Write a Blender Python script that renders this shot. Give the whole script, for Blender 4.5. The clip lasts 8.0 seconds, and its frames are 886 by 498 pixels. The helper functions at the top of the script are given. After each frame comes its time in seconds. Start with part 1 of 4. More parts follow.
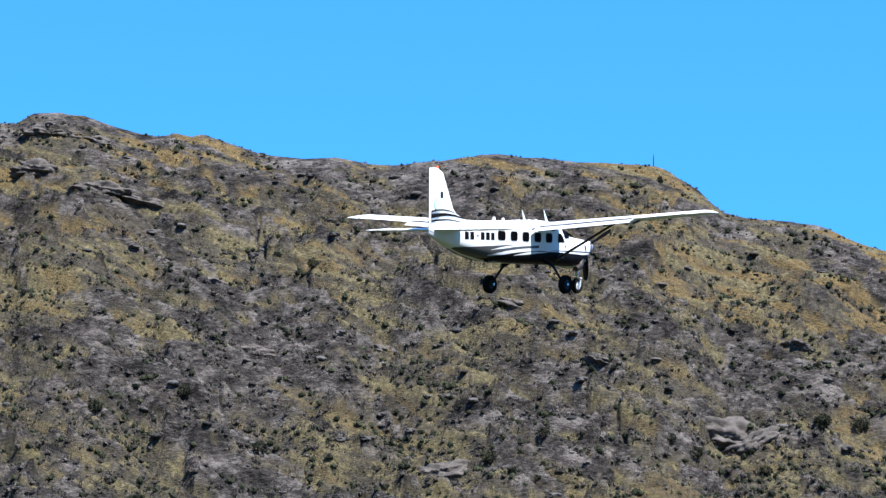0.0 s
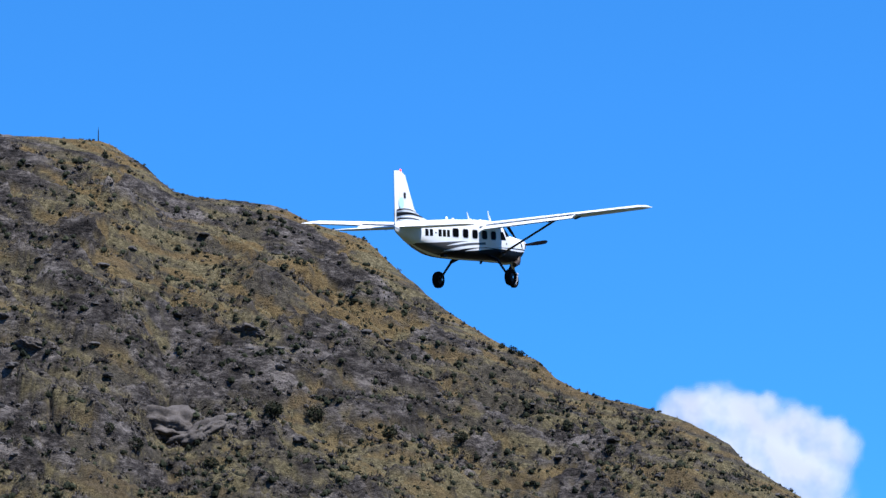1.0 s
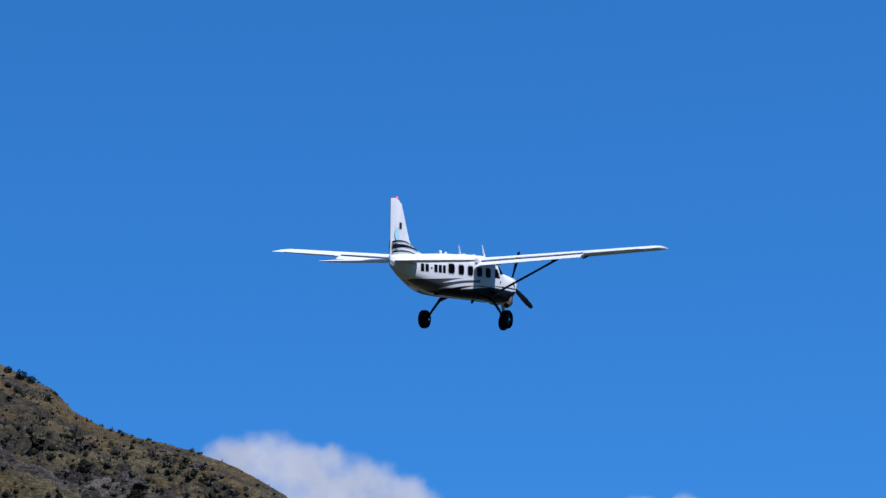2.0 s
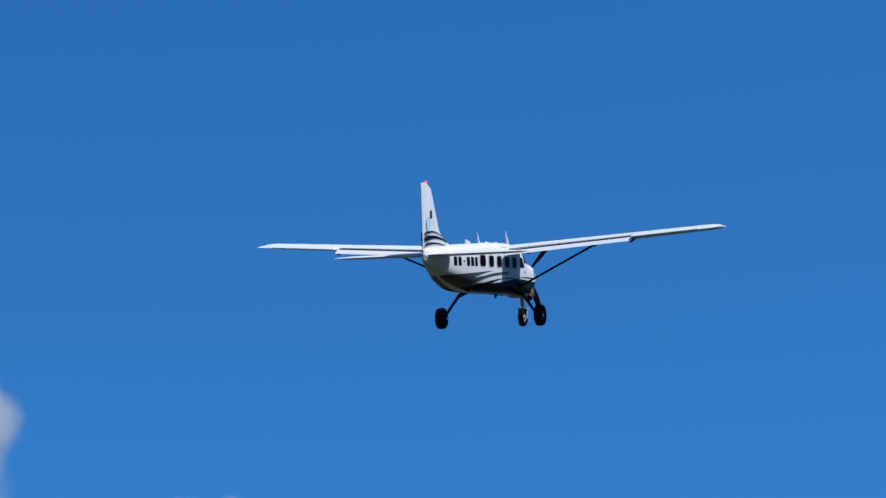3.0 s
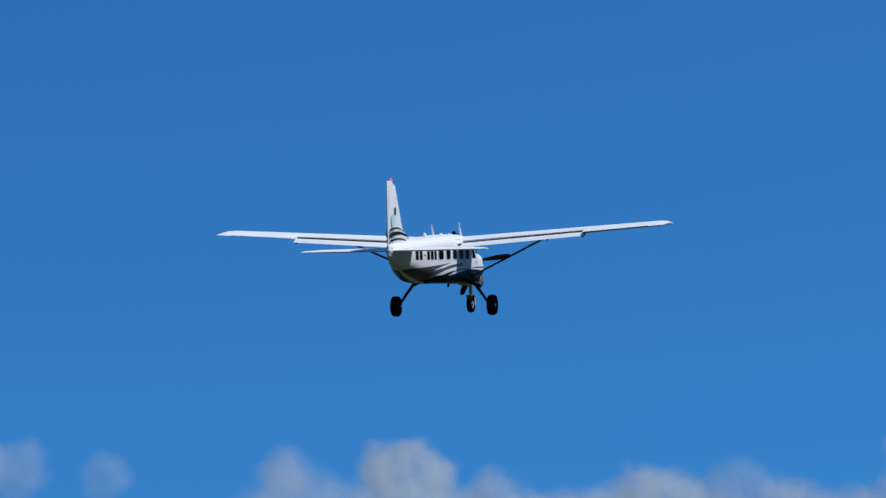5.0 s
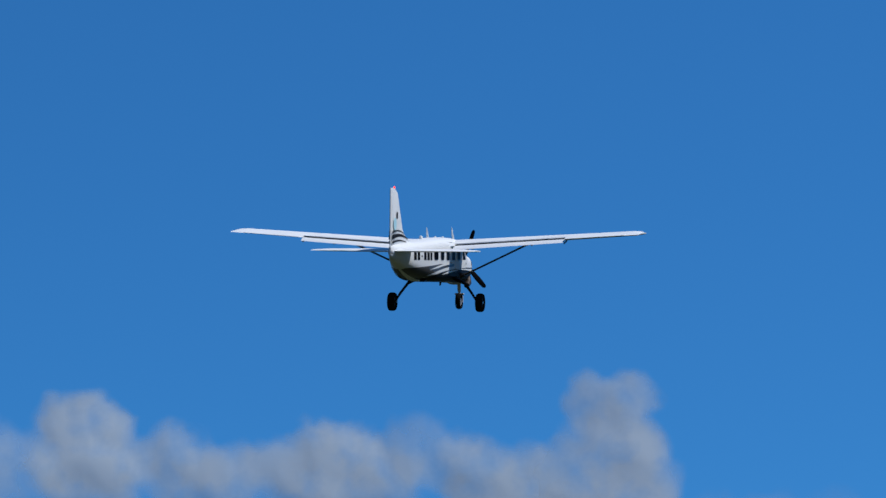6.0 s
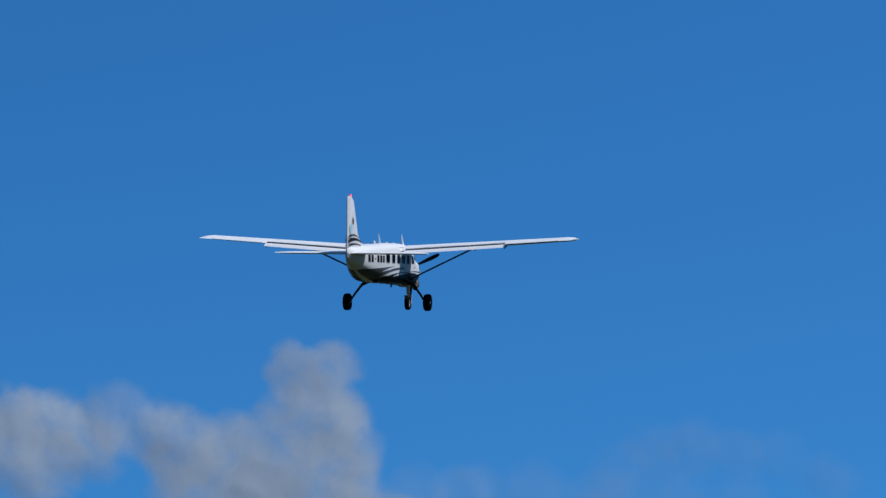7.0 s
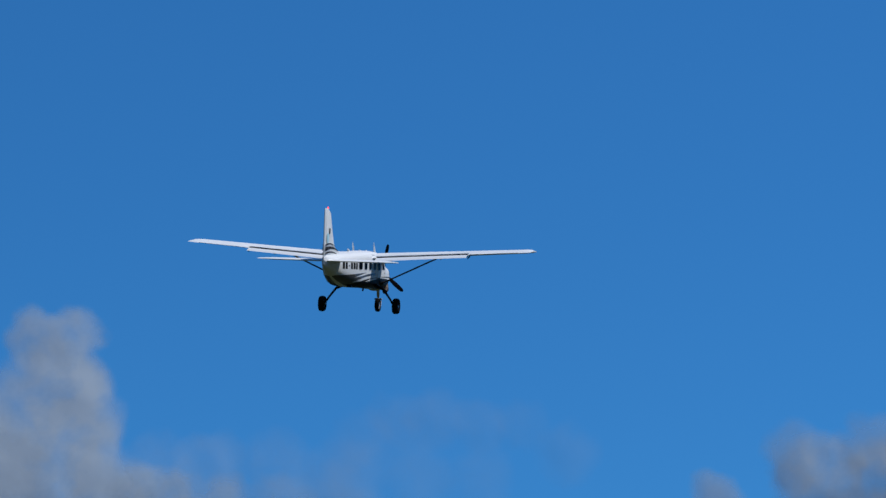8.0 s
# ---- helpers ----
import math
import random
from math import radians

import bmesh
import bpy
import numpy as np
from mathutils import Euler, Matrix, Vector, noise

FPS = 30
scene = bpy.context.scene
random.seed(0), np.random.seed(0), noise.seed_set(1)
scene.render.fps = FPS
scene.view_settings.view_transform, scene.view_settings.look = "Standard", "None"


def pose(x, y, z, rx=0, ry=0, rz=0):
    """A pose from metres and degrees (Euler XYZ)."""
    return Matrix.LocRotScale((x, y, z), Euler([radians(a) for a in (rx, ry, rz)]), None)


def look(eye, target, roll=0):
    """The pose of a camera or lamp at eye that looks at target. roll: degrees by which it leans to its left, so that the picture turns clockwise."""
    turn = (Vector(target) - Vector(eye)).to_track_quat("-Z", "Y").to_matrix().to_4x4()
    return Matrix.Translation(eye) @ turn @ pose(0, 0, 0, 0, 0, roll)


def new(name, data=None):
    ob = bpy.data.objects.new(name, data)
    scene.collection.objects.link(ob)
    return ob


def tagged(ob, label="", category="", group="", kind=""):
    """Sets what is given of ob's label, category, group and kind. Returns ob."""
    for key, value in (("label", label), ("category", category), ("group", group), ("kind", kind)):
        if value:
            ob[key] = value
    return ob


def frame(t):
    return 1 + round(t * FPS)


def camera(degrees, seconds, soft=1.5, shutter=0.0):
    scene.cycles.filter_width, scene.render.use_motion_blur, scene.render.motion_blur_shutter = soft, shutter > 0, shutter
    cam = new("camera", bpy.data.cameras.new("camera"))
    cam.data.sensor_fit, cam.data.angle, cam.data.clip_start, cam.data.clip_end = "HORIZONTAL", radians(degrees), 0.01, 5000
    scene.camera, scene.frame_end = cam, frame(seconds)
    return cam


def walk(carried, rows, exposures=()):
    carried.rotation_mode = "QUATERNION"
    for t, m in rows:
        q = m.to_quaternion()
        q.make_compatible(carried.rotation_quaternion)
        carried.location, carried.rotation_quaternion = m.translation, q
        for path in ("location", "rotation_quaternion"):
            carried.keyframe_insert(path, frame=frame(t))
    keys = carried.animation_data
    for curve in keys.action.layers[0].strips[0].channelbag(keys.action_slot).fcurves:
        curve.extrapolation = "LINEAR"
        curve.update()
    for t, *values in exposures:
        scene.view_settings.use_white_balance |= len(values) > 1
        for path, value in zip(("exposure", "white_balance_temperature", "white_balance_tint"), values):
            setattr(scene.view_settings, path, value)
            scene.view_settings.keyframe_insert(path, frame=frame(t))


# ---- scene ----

# ---------------------------------------------------------------- camera
cam = camera(16.0, 8.0, soft=1.42)


def view(x, y, yaw, pitch, roll):
    """A camera pose 1.7 m above the ground, turned yaw degrees clockwise from north."""
    a, p = radians(yaw), radians(pitch)
    eye = Vector((x, y, 1.7))
    return look(eye, eye + Vector((math.sin(a) * math.cos(p), math.cos(a) * math.cos(p), math.sin(p))), -roll)


walk(cam, [
    (0.0, view(0.0, 0.0, 0.0, 10.0, -0.66)),
    (0.5, view(0.15, 0.59, 5.796, 9.821, 0.057)),
    (1.0, view(3.19, 12.81, 9.498, 10.357, 0.775)),
    (1.5, view(7.19, 28.82, 13.306, 11.404, 0.946)),
    (2.0, view(11.18, 44.83, 17.755, 12.763, 0.516)),
    (2.2, view(12.77, 51.23, 19.92, 13.16, 0.453)),
    (2.75, view(16.9, 67.8, 24.4, 13.4, 0.25)),
    (3.3, view(19.78, 79.31, 28.684, 12.95, 0.0)),
    (3.5, view(19.95, 80.02, 30.265, 13.05, 0.0)),
    (4.0, view(19.96, 80.05, 33.295, 12.9, 0.0)),
    (4.5, view(19.96, 80.05, 36.325, 11.74, 0.0)),
    (4.7, view(19.96, 80.05, 37.563, 11.452, 0.0)),
    (5.8, view(19.96, 80.05, 44.013, 10.46, 0.0)),
    (6.0, view(19.96, 80.05, 45.21, 10.296, 0.0)),
    (6.5, view(19.96, 80.05, 47.747, 10.019, 0.0)),
    (7.0, view(19.96, 80.05, 50.658, 9.739, 0.0)),
    (7.5, view(19.96, 80.05, 53.27, 9.486, 0.0)),
    (8.0, view(19.96, 80.05, 55.351, 9.189, 0.0)),
], exposures=[(0.0, 1.78, 6500, 10), (0.5, 1.56, 6400, 11), (1.0, 1.16, 6250, 14), (1.5, 0.82, 6200, 16), (2.0, 0.5, 6200, 16), (2.2, 0.42, 6220, 15), (3.3, 0.2, 6400, 10),
              (4.7, 0.18, 6500, 10), (5.8, 0.1, 6500, 10), (6.5, 0.07, 6500, 10), (8.0, -0.02, 6500, 10)])

# ---------------------------------------------------------------- light
SUN_AZ, SUN_EL = 140.0, 57.0
world = bpy.data.worlds.new("sky")
scene.world = world
world.use_nodes = True
wn, wl = world.node_tree.nodes, world.node_tree.links
sky = wn.new("ShaderNodeTexSky")
sky.sky_type, sky.sun_disc = "NISHITA", False
sky.sun_elevation, sky.sun_rotation = radians(SUN_EL), radians(SUN_AZ)
sky.altitude, sky.air_density, sky.dust_density, sky.ozone_density = 350, 1.0, 0.0, 2.0
tc = wn.new("ShaderNodeTexCoord")
lift = wn.new("ShaderNodeVectorMath")
lift.operation = "ADD"
lift.inputs[1].default_value = (0, 0, 0.16)
norm = wn.new("ShaderNodeVectorMath")
norm.operation = "NORMALIZE"
deep = wn.new("ShaderNodeMix")
deep.data_type, deep.blend_type = "RGBA", "MULTIPLY"
deep.inputs[0].default_value, deep.inputs[7].default_value = 1.0, (0.195, 0.68, 1.1, 1)
wl.new(tc.outputs["Generated"], lift.inputs[0])
wl.new(lift.outputs[0], norm.inputs[0])
wl.new(norm.outputs[0], sky.inputs[0])
wl.new(sky.outputs[0], deep.inputs[6])
wl.new(deep.outputs[2], wn["Background"].inputs[0])
wn["Background"].inputs[1].default_value = 0.1

sa, se = radians(SUN_AZ), radians(SUN_EL)
sun = new("sun", bpy.data.lights.new("sun", "SUN"))
sun.data.energy, sun.data.angle, sun.data.color = 3.6, radians(0.53), (1.0, 0.97, 0.93)
sun.matrix_world = look(Vector((math.sin(sa) * math.cos(se), math.cos(sa) * math.cos(se), math.sin(se))) * 300, (0, 0, 0))


# ---------------------------------------------------------------- helpers
def part(name, bm, material, parent, label=""):
    """Links a bmesh as one mesh object under a thing or a part."""
    me = bpy.data.meshes.new(name)
    bm.to_mesh(me)
    bm.free()
    me.materials.append(material)
    ob = new(name, me)
    ob.parent = parent
    return tagged(ob, label)


def smooth(bm, angle=40):
    lim = radians(angle)
    for fc in bm.faces:
        fc.smooth = True
    for e in bm.edges:
        e.smooth = not (len(e.link_faces) == 2 and e.calc_face_angle(0) > lim)
    return bm


def tube(bm, a, b, ra, rb, n=10):
    """A tapered round bar from a to b."""
    a, b = Vector(a), Vector(b)
    m = Matrix.Translation((a + b) / 2) @ (b - a).to_track_quat("Z", "Y").to_matrix().to_4x4()
    bmesh.ops.create_cone(bm, cap_ends=True, segments=n, radius1=ra, radius2=rb, depth=(b - a).length, matrix=m)
    return bm


def lerp(a, b, t):
    return a + (b - a) * t


def table(xs, ys, x):
    return float(np.interp(x, xs, ys))


class Noise3:
    """Vectorised gradient noise over numpy arrays."""

    def __init__(self, seed):
        rng = np.random.RandomState(seed)
        self.perm = np.concatenate([rng.permutation(256)] * 3)
        g = rng.normal(size=(256, 2))
        self.grad = g / np.linalg.norm(g, axis=1)[:, None]

    def at(self, x, y):
        xi, yi = np.floor(x).astype(int), np.floor(y).astype(int)
        xf, yf = x - xi, y - yi
        u, v = xf ** 3 * (xf * (xf * 6 - 15) + 10), yf ** 3 * (yf * (yf * 6 - 15) + 10)

        def corner(dx, dy):
            g = self.grad[self.perm[self.perm[(xi + dx) & 255] + ((yi + dy) & 255)]]
            return g[..., 0] * (xf - dx) + g[..., 1] * (yf - dy)

        return lerp(lerp(corner(0, 0), corner(1, 0), u), lerp(corner(0, 1), corner(1, 1), u), v) * 1.5

    def fbm(self, x, y, octaves=4, gain=0.5):
        total, amp = 0.0, 1.0
        for k in range(octaves):
            total = total + amp * self.at(x * 2 ** k + 17.3 * k, y * 2 ** k - 9.1 * k)
            amp *= gain
        return total

    def ridged(self, x, y, octaves=4):
        total, amp = 0.0, 1.0
        for k in range(octaves):
            total = total + amp * (1 - np.abs(self.at(x * 2 ** k + 31.7 * k, y * 2 ** k + 5.3 * k)) * 2)
            amp *= 0.5
        return total / 2


def step(lo, hi, v):
    t = np.clip((v - lo) / (hi - lo), 0, 1)
    return t * t * (3 - 2 * t)


# ---------------------------------------------------------------- materials
def material(name, color, rough=0.5, metal=0.0, vary=0.0, scale=3.0, bump=0.0, coat=0.0, gloss=0.5, ior=1.5):
    """A principled material with a two-scale variation of value and an optional fine bump."""
    m = bpy.data.materials.new(name)
    m.use_nodes = True
    n, l = m.node_tree.nodes, m.node_tree.links
    b = n["Principled BSDF"]
    b.inputs["Base Color"].default_value = (*color, 1)
    b.inputs["Roughness"].default_value, b.inputs["Metallic"].default_value = rough, metal
    b.inputs["IOR"].default_value = ior
    b.inputs["Coat Weight"].default_value, b.inputs["Specular IOR Level"].default_value = coat, gloss
    if vary or bump:
        tc = n.new("ShaderNodeTexCoord")
        big, fine = n.new("ShaderNodeTexNoise"), n.new("ShaderNodeTexNoise")
        big.inputs["Scale"].default_value, fine.inputs["Scale"].default_value = scale, scale * 9
        big.inputs["Detail"].default_value = fine.inputs["Detail"].default_value = 4
        for t in (big, fine):
            l.new(tc.outputs["Object"], t.inputs["Vector"])
        add = n.new("ShaderNodeMath")
        add.operation = "ADD"
        l.new(big.outputs[0], add.inputs[0])
        l.new(fine.outputs[0], add.inputs[1])
        mr = n.new("ShaderNodeMapRange")
        mr.inputs["From Min"].default_value, mr.inputs["From Max"].default_value = 0.6, 1.4
        mr.inputs["To Min"].default_value, mr.inputs["To Max"].default_value = 1 - vary, 1 + vary
        l.new(add.outputs[0], mr.inputs[0])
        mul = n.new("ShaderNodeVectorMath")
        mul.operation = "SCALE"
        mul.inputs[0].default_value = color
        l.new(mr.outputs[0], mul.inputs["Scale"])
        l.new(mul.outputs[0], b.inputs["Base Color"])
        if bump:
            bn = n.new("ShaderNodeBump")
            bn.inputs["Strength"].default_value, bn.inputs["Distance"].default_value = bump, 0.02
            l.new(fine.outputs[0], bn.inputs["Height"])
            l.new(bn.outputs[0], b.inputs["Normal"])
    return m


WHITE = material("white_aircraft_paint", (0.72, 0.752, 0.766), 0.5, vary=0.05, scale=1.2, ior=1.3)
BLACK = material("black_aircraft_paint", (0.006, 0.006, 0.007), 0.45, vary=0.2, scale=2, gloss=0.3, ior=1.12)
GREY = material("grey_paint_and_shade", (0.06, 0.06, 0.06), 0.5, ior=1.2, vary=0.06, scale=2, coat=0.3)
PALE = material("pale_grey_paint", (0.5, 0.5, 0.5), 0.35, vary=0.05, scale=2)
AQUA = material("aqua_paint", (0.4, 0.66, 0.72), 0.4, vary=0.05)
GLASS = material("dark_cabin_glass", (0.003, 0.003, 0.0035), 0.2, gloss=0.2, ior=1.06)
RUBBER = material("tyre_rubber", (0.01, 0.01, 0.01), 0.9, gloss=0.2, ior=1.1, vary=0.25, scale=8, bump=0.3)
STEEL = material("brushed_steel", (0.55, 0.55, 0.56), 0.35, 1.0, vary=0.1)
DARK = material("dark_grey_metal", (0.022, 0.022, 0.025), 0.5, 0.0, vary=0.2, gloss=0.3, ior=1.2)
BLADE = material("black_blade", (0.006, 0.006, 0.007), 0.7, vary=0.2, gloss=0.2, ior=1.1)
SOOT = material("sooty_exhaust_metal", (0.06, 0.05, 0.045), 0.6, 0.8, vary=0.3, bump=0.2)
BEACON = material("red_beacon_lens", (0.8, 0.02, 0.02), 0.2)
BEACON.node_tree.nodes["Principled BSDF"].inputs["Emission Color"].default_value = (1, 0.05, 0.03, 1)
BEACON.node_tree.nodes["Principled BSDF"].inputs["Emission Strength"].default_value = 2.5


# the hill's plan: azimuths in degrees from the starting place, lengths in units of HILL_SCALE metres
HILL_SCALE = 0.52


def hill_material():
    """Schist, dry tussock and soil, laid by the rock and grass cover of the ground."""
    m = bpy.data.materials.new("hillside")
    m.use_nodes = True
    n, l = m.node_tree.nodes, m.node_tree.links
    b = n["Principled BSDF"]
    b.inputs["Roughness"].default_value = 0.95
    b.inputs["Specular IOR Level"].default_value = 0.15
    tc = n.new("ShaderNodeTexCoord")

    def tex(scale, detail=5.0, rough=0.6, stretch=(1, 1, 1)):
        mp = n.new("ShaderNodeMapping")
        mp.inputs["Scale"].default_value = stretch
        t = n.new("ShaderNodeTexNoise")
        t.inputs["Scale"].default_value, t.inputs["Detail"].default_value, t.inputs["Roughness"].default_value = scale / HILL_SCALE, detail, rough
        l.new(tc.outputs["Object"], mp.inputs[0])
        l.new(mp.outputs[0], t.inputs["Vector"])
        return t.outputs[0]

    def ramp(fac, stops):
        r = n.new("ShaderNodeValToRGB")
        r.color_ramp.elements[0].position, r.color_ramp.elements[0].color = stops[0][0], (*stops[0][1], 1)
        r.color_ramp.elements[1].position, r.color_ramp.elements[1].color = stops[-1][0], (*stops[-1][1], 1)
        for p, c in stops[1:-1]:
            r.color_ramp.elements.new(p).color = (*c, 1)
        l.new(fac, r.inputs[0])
        return r.outputs[0]

    def mix(fac, a, c):
        x = n.new("ShaderNodeMix")
        x.data_type = "RGBA"
        l.new(fac, x.inputs[0])
        l.new(a, x.inputs[6])
        l.new(c, x.inputs[7])
        return x.outputs[2]

    rock = n.new("ShaderNodeAttribute")
    rock.attribute_name = "rock"
    gold = n.new("ShaderNodeAttribute")
    gold.attribute_name = "gold"
    broad = n.new("ShaderNodeMath")
    broad.operation = "MULTIPLY_ADD"
    broad.inputs[1].default_value = 0.45
    l.new(tex(0.3, 4, 0.6, (1, 1, 1.8)), broad.inputs[0])
    half = n.new("ShaderNodeMath")
    half.operation = "MULTIPLY"
    half.inputs[1].default_value = 0.6
    l.new(tex(1.3, 9, 0.78, (1, 1, 2.4)), half.inputs[0])
    l.new(half.outputs[0], broad.inputs[2])
    stone = ramp(broad.outputs[0], [(0.44, (0.008, 0.0072, 0.0068)), (0.53, (0.054, 0.048, 0.044)), (0.63, (0.18, 0.162, 0.147))])
    grass = ramp(tex(2.2, 6, 0.7), [(0.3, (0.03696, 0.03249, 0.01722)), (0.5, (0.1126, 0.09576, 0.05084)), (0.7, (0.2288, 0.1949, 0.1115))])
    amber = ramp(tex(1.6, 6, 0.7), [(0.3, (0.05456, 0.03847, 0.0164)), (0.55, (0.154, 0.1077, 0.04592)), (0.75, (0.2728, 0.2001, 0.0984))])
    soil = ramp(tex(1.7, 7, 0.7), [(0.3, (0.01936, 0.01727, 0.01271)), (0.5, (0.05808, 0.0513, 0.03772)), (0.72, (0.1276, 0.1111, 0.082))])
    turf = n.new("ShaderNodeAttribute")
    turf.attribute_name = "turf"
    cover = mix(gold.outputs["Fac"], mix(turf.outputs["Fac"], soil, grass), amber)
    # the unseen flat gets an added dark green to weaken light bounced upwards
    flat = n.new("ShaderNodeAttribute")
    flat.attribute_name = "unseen_dark_flat"
    unseen_dark_flat = ramp(tex(0.12, 6, 0.65), [(0.3, (0.022, 0.03, 0.01)), (0.5, (0.034, 0.044, 0.016)), (0.7, (0.055, 0.06, 0.026))])
    l.new(mix(flat.outputs["Fac"], mix(rock.outputs["Fac"], cover, stone), unseen_dark_flat), b.inputs["Base Color"])
    bump = n.new("ShaderNodeBump")
    bump.inputs["Strength"].default_value, bump.inputs["Distance"].default_value = 1.0, 0.26
    l.new(tex(2.4, 8, 0.7, (1, 1, 2)), bump.inputs["Height"])
    l.new(bump.outputs[0], b.inputs["Normal"])
    return m


def plant_material(name, low, high):
    """Foliage or dry twigs whose tone differs from clump to clump."""
    m = bpy.data.materials.new(name)
    m.use_nodes = True
    n, l = m.node_tree.nodes, m.node_tree.links
    b = n["Principled BSDF"]
    b.inputs["Roughness"].default_value = 0.9
    b.inputs["Specular IOR Level"].default_value = 0.1
    tone = n.new("ShaderNodeAttribute")
    tone.attribute_name = "tone"
    r = n.new("ShaderNodeValToRGB")
    r.color_ramp.elements[0].color, r.color_ramp.elements[1].color = (*low, 1), (*high, 1)
    l.new(tone.outputs["Fac"], r.inputs[0])
    l.new(r.outputs[0], b.inputs["Base Color"])
    return m


HILL = hill_material()
SHRUB = plant_material("dark_shrub_leaves", (0.008, 0.0105, 0.0068), (0.045, 0.051, 0.03))
SCRUB = plant_material("grey_twiggy_scrub", (0.024, 0.0215, 0.02), (0.1, 0.09, 0.08))
TUSSOCK = plant_material("dry_tussock_blades", (0.12, 0.1, 0.05), (0.33, 0.285, 0.165))
HILLSTONE = material("schist_outcrop", (0.088, 0.079, 0.072), 0.95, vary=0.6, scale=2.2, bump=1.0, gloss=0.1)
STONE = plant_material("lichen_schist", (0.027, 0.026, 0.025), (0.11, 0.104, 0.1))

# ---------------------------------------------------------------- hill and ground
RIDGE_AZ = (-20, -10, -8.2, -7.89, -7.59, -7.12, -6.66, -6.13, -5.61, -5.35, -4.99, -4.67, -4.48, -4.04, -3.52, -3.2, -2.57, -2.05, -1.42, -0.9,
            -0.48, 0.15, 0.67, 1.04, 1.51, 2.24, 2.98, 3.29, 3.92, 4.12, 4.44, 4.7, 4.9, 5.16, 5.58, 6.4, 6.92, 7.43, 7.73, 8.15,
            8.52, 8.97, 9.5, 10.03, 10.64, 11.08, 11.43, 11.69, 12.12, 12.64, 13.34, 13.94, 14.37, 14.63, 14.88, 15.09, 16.59, 22, 30)
RIDGE_Z = (83.2, 81.2, 81.2, 81.3, 82.5, 82.8, 82.5, 81.4, 80.5, 80.2, 80.6, 80.2, 80.5, 79.6, 78.6, 78.2, 77.9, 78.1, 77.4, 77.2,
           77.7, 78.1, 78.6, 78.8, 78.4, 78.0, 77.8, 77.6, 77.2, 76.8, 75.4, 74.3, 73.0, 71.5, 70.8, 70.3, 69.8, 68.4, 67.5, 66.5,
           65.1, 62.4, 58.9, 56.2, 53.3, 51.6, 50.5, 48.5, 46.9, 45.6, 44.2, 42.6, 41.1, 40.0, 38.1, 37.2, 31.2, 12.0, 2.9)
N1, N2, N3 = Noise3(3), Noise3(11), Noise3(29)


def to_world(az, r, h):
    """World coordinates of a point of the hill's plan; the flat stays at height 0."""
    a = np.radians(az)
    return np.stack([HILL_SCALE * r * np.sin(a), HILL_SCALE * r * np.cos(a), HILL_SCALE * h + 1.7 * (1 - HILL_SCALE) * np.clip(h / 8, 0, 1)], -1)


def ridge_r(az):
    return np.interp(az, (-8, 8, 14, 22), (372, 370, 352, 348))


# clefts running down the face: azimuth and elevation of both ends, half width, all in degrees
GULLIES = ((-5.25, 8.1, -3.9, 7.0, 0.055), (-3.95, 11.1, -3.3, 10.15, 0.08), (-2.85, 5.95, -2.0, 5.5, 0.07), (-7.9, 11.0, -7.0, 10.85, 0.09),
           (-0.6, 10.3, 0.4, 9.5, 0.05), (2.6, 7.3, 3.5, 6.7, 0.05), (6.3, 9.6, 7.6, 9.0, 0.05), (-3.3, 10.1, -2.2, 9.2, 0.05))


def gully(az, el, a0, e0, a1, e1, wide):
    t = np.clip(((az - a0) * (a1 - a0) + (el - e0) * (e1 - e0)) / ((a1 - a0) ** 2 + (e1 - e0) ** 2), 0, 1)
    bend = 0.09 * np.sin(t * 9 + a0) + 0.04 * np.sin(t * 23 + e0)
    d = np.hypot(az - a0 - t * (a1 - a0) - bend * 0.5, el - e0 - t * (e1 - e0) - bend)
    return np.exp(-(d / wide) ** 2) * (0.55 + 0.45 * np.sin(t * 14 + a0 * 3) ** 2)


def diagonal(field, az, h, long, short, seed=0.0):
    """Noise drawn out along the schist's bedding, which dips to the east."""
    s, v = az * 6.1, h * 1.25
    return field.fbm((s * 0.92 - v * 0.39) / long + seed, (s * 0.39 + v * 0.92) / short + seed * 3, 4, 0.55)


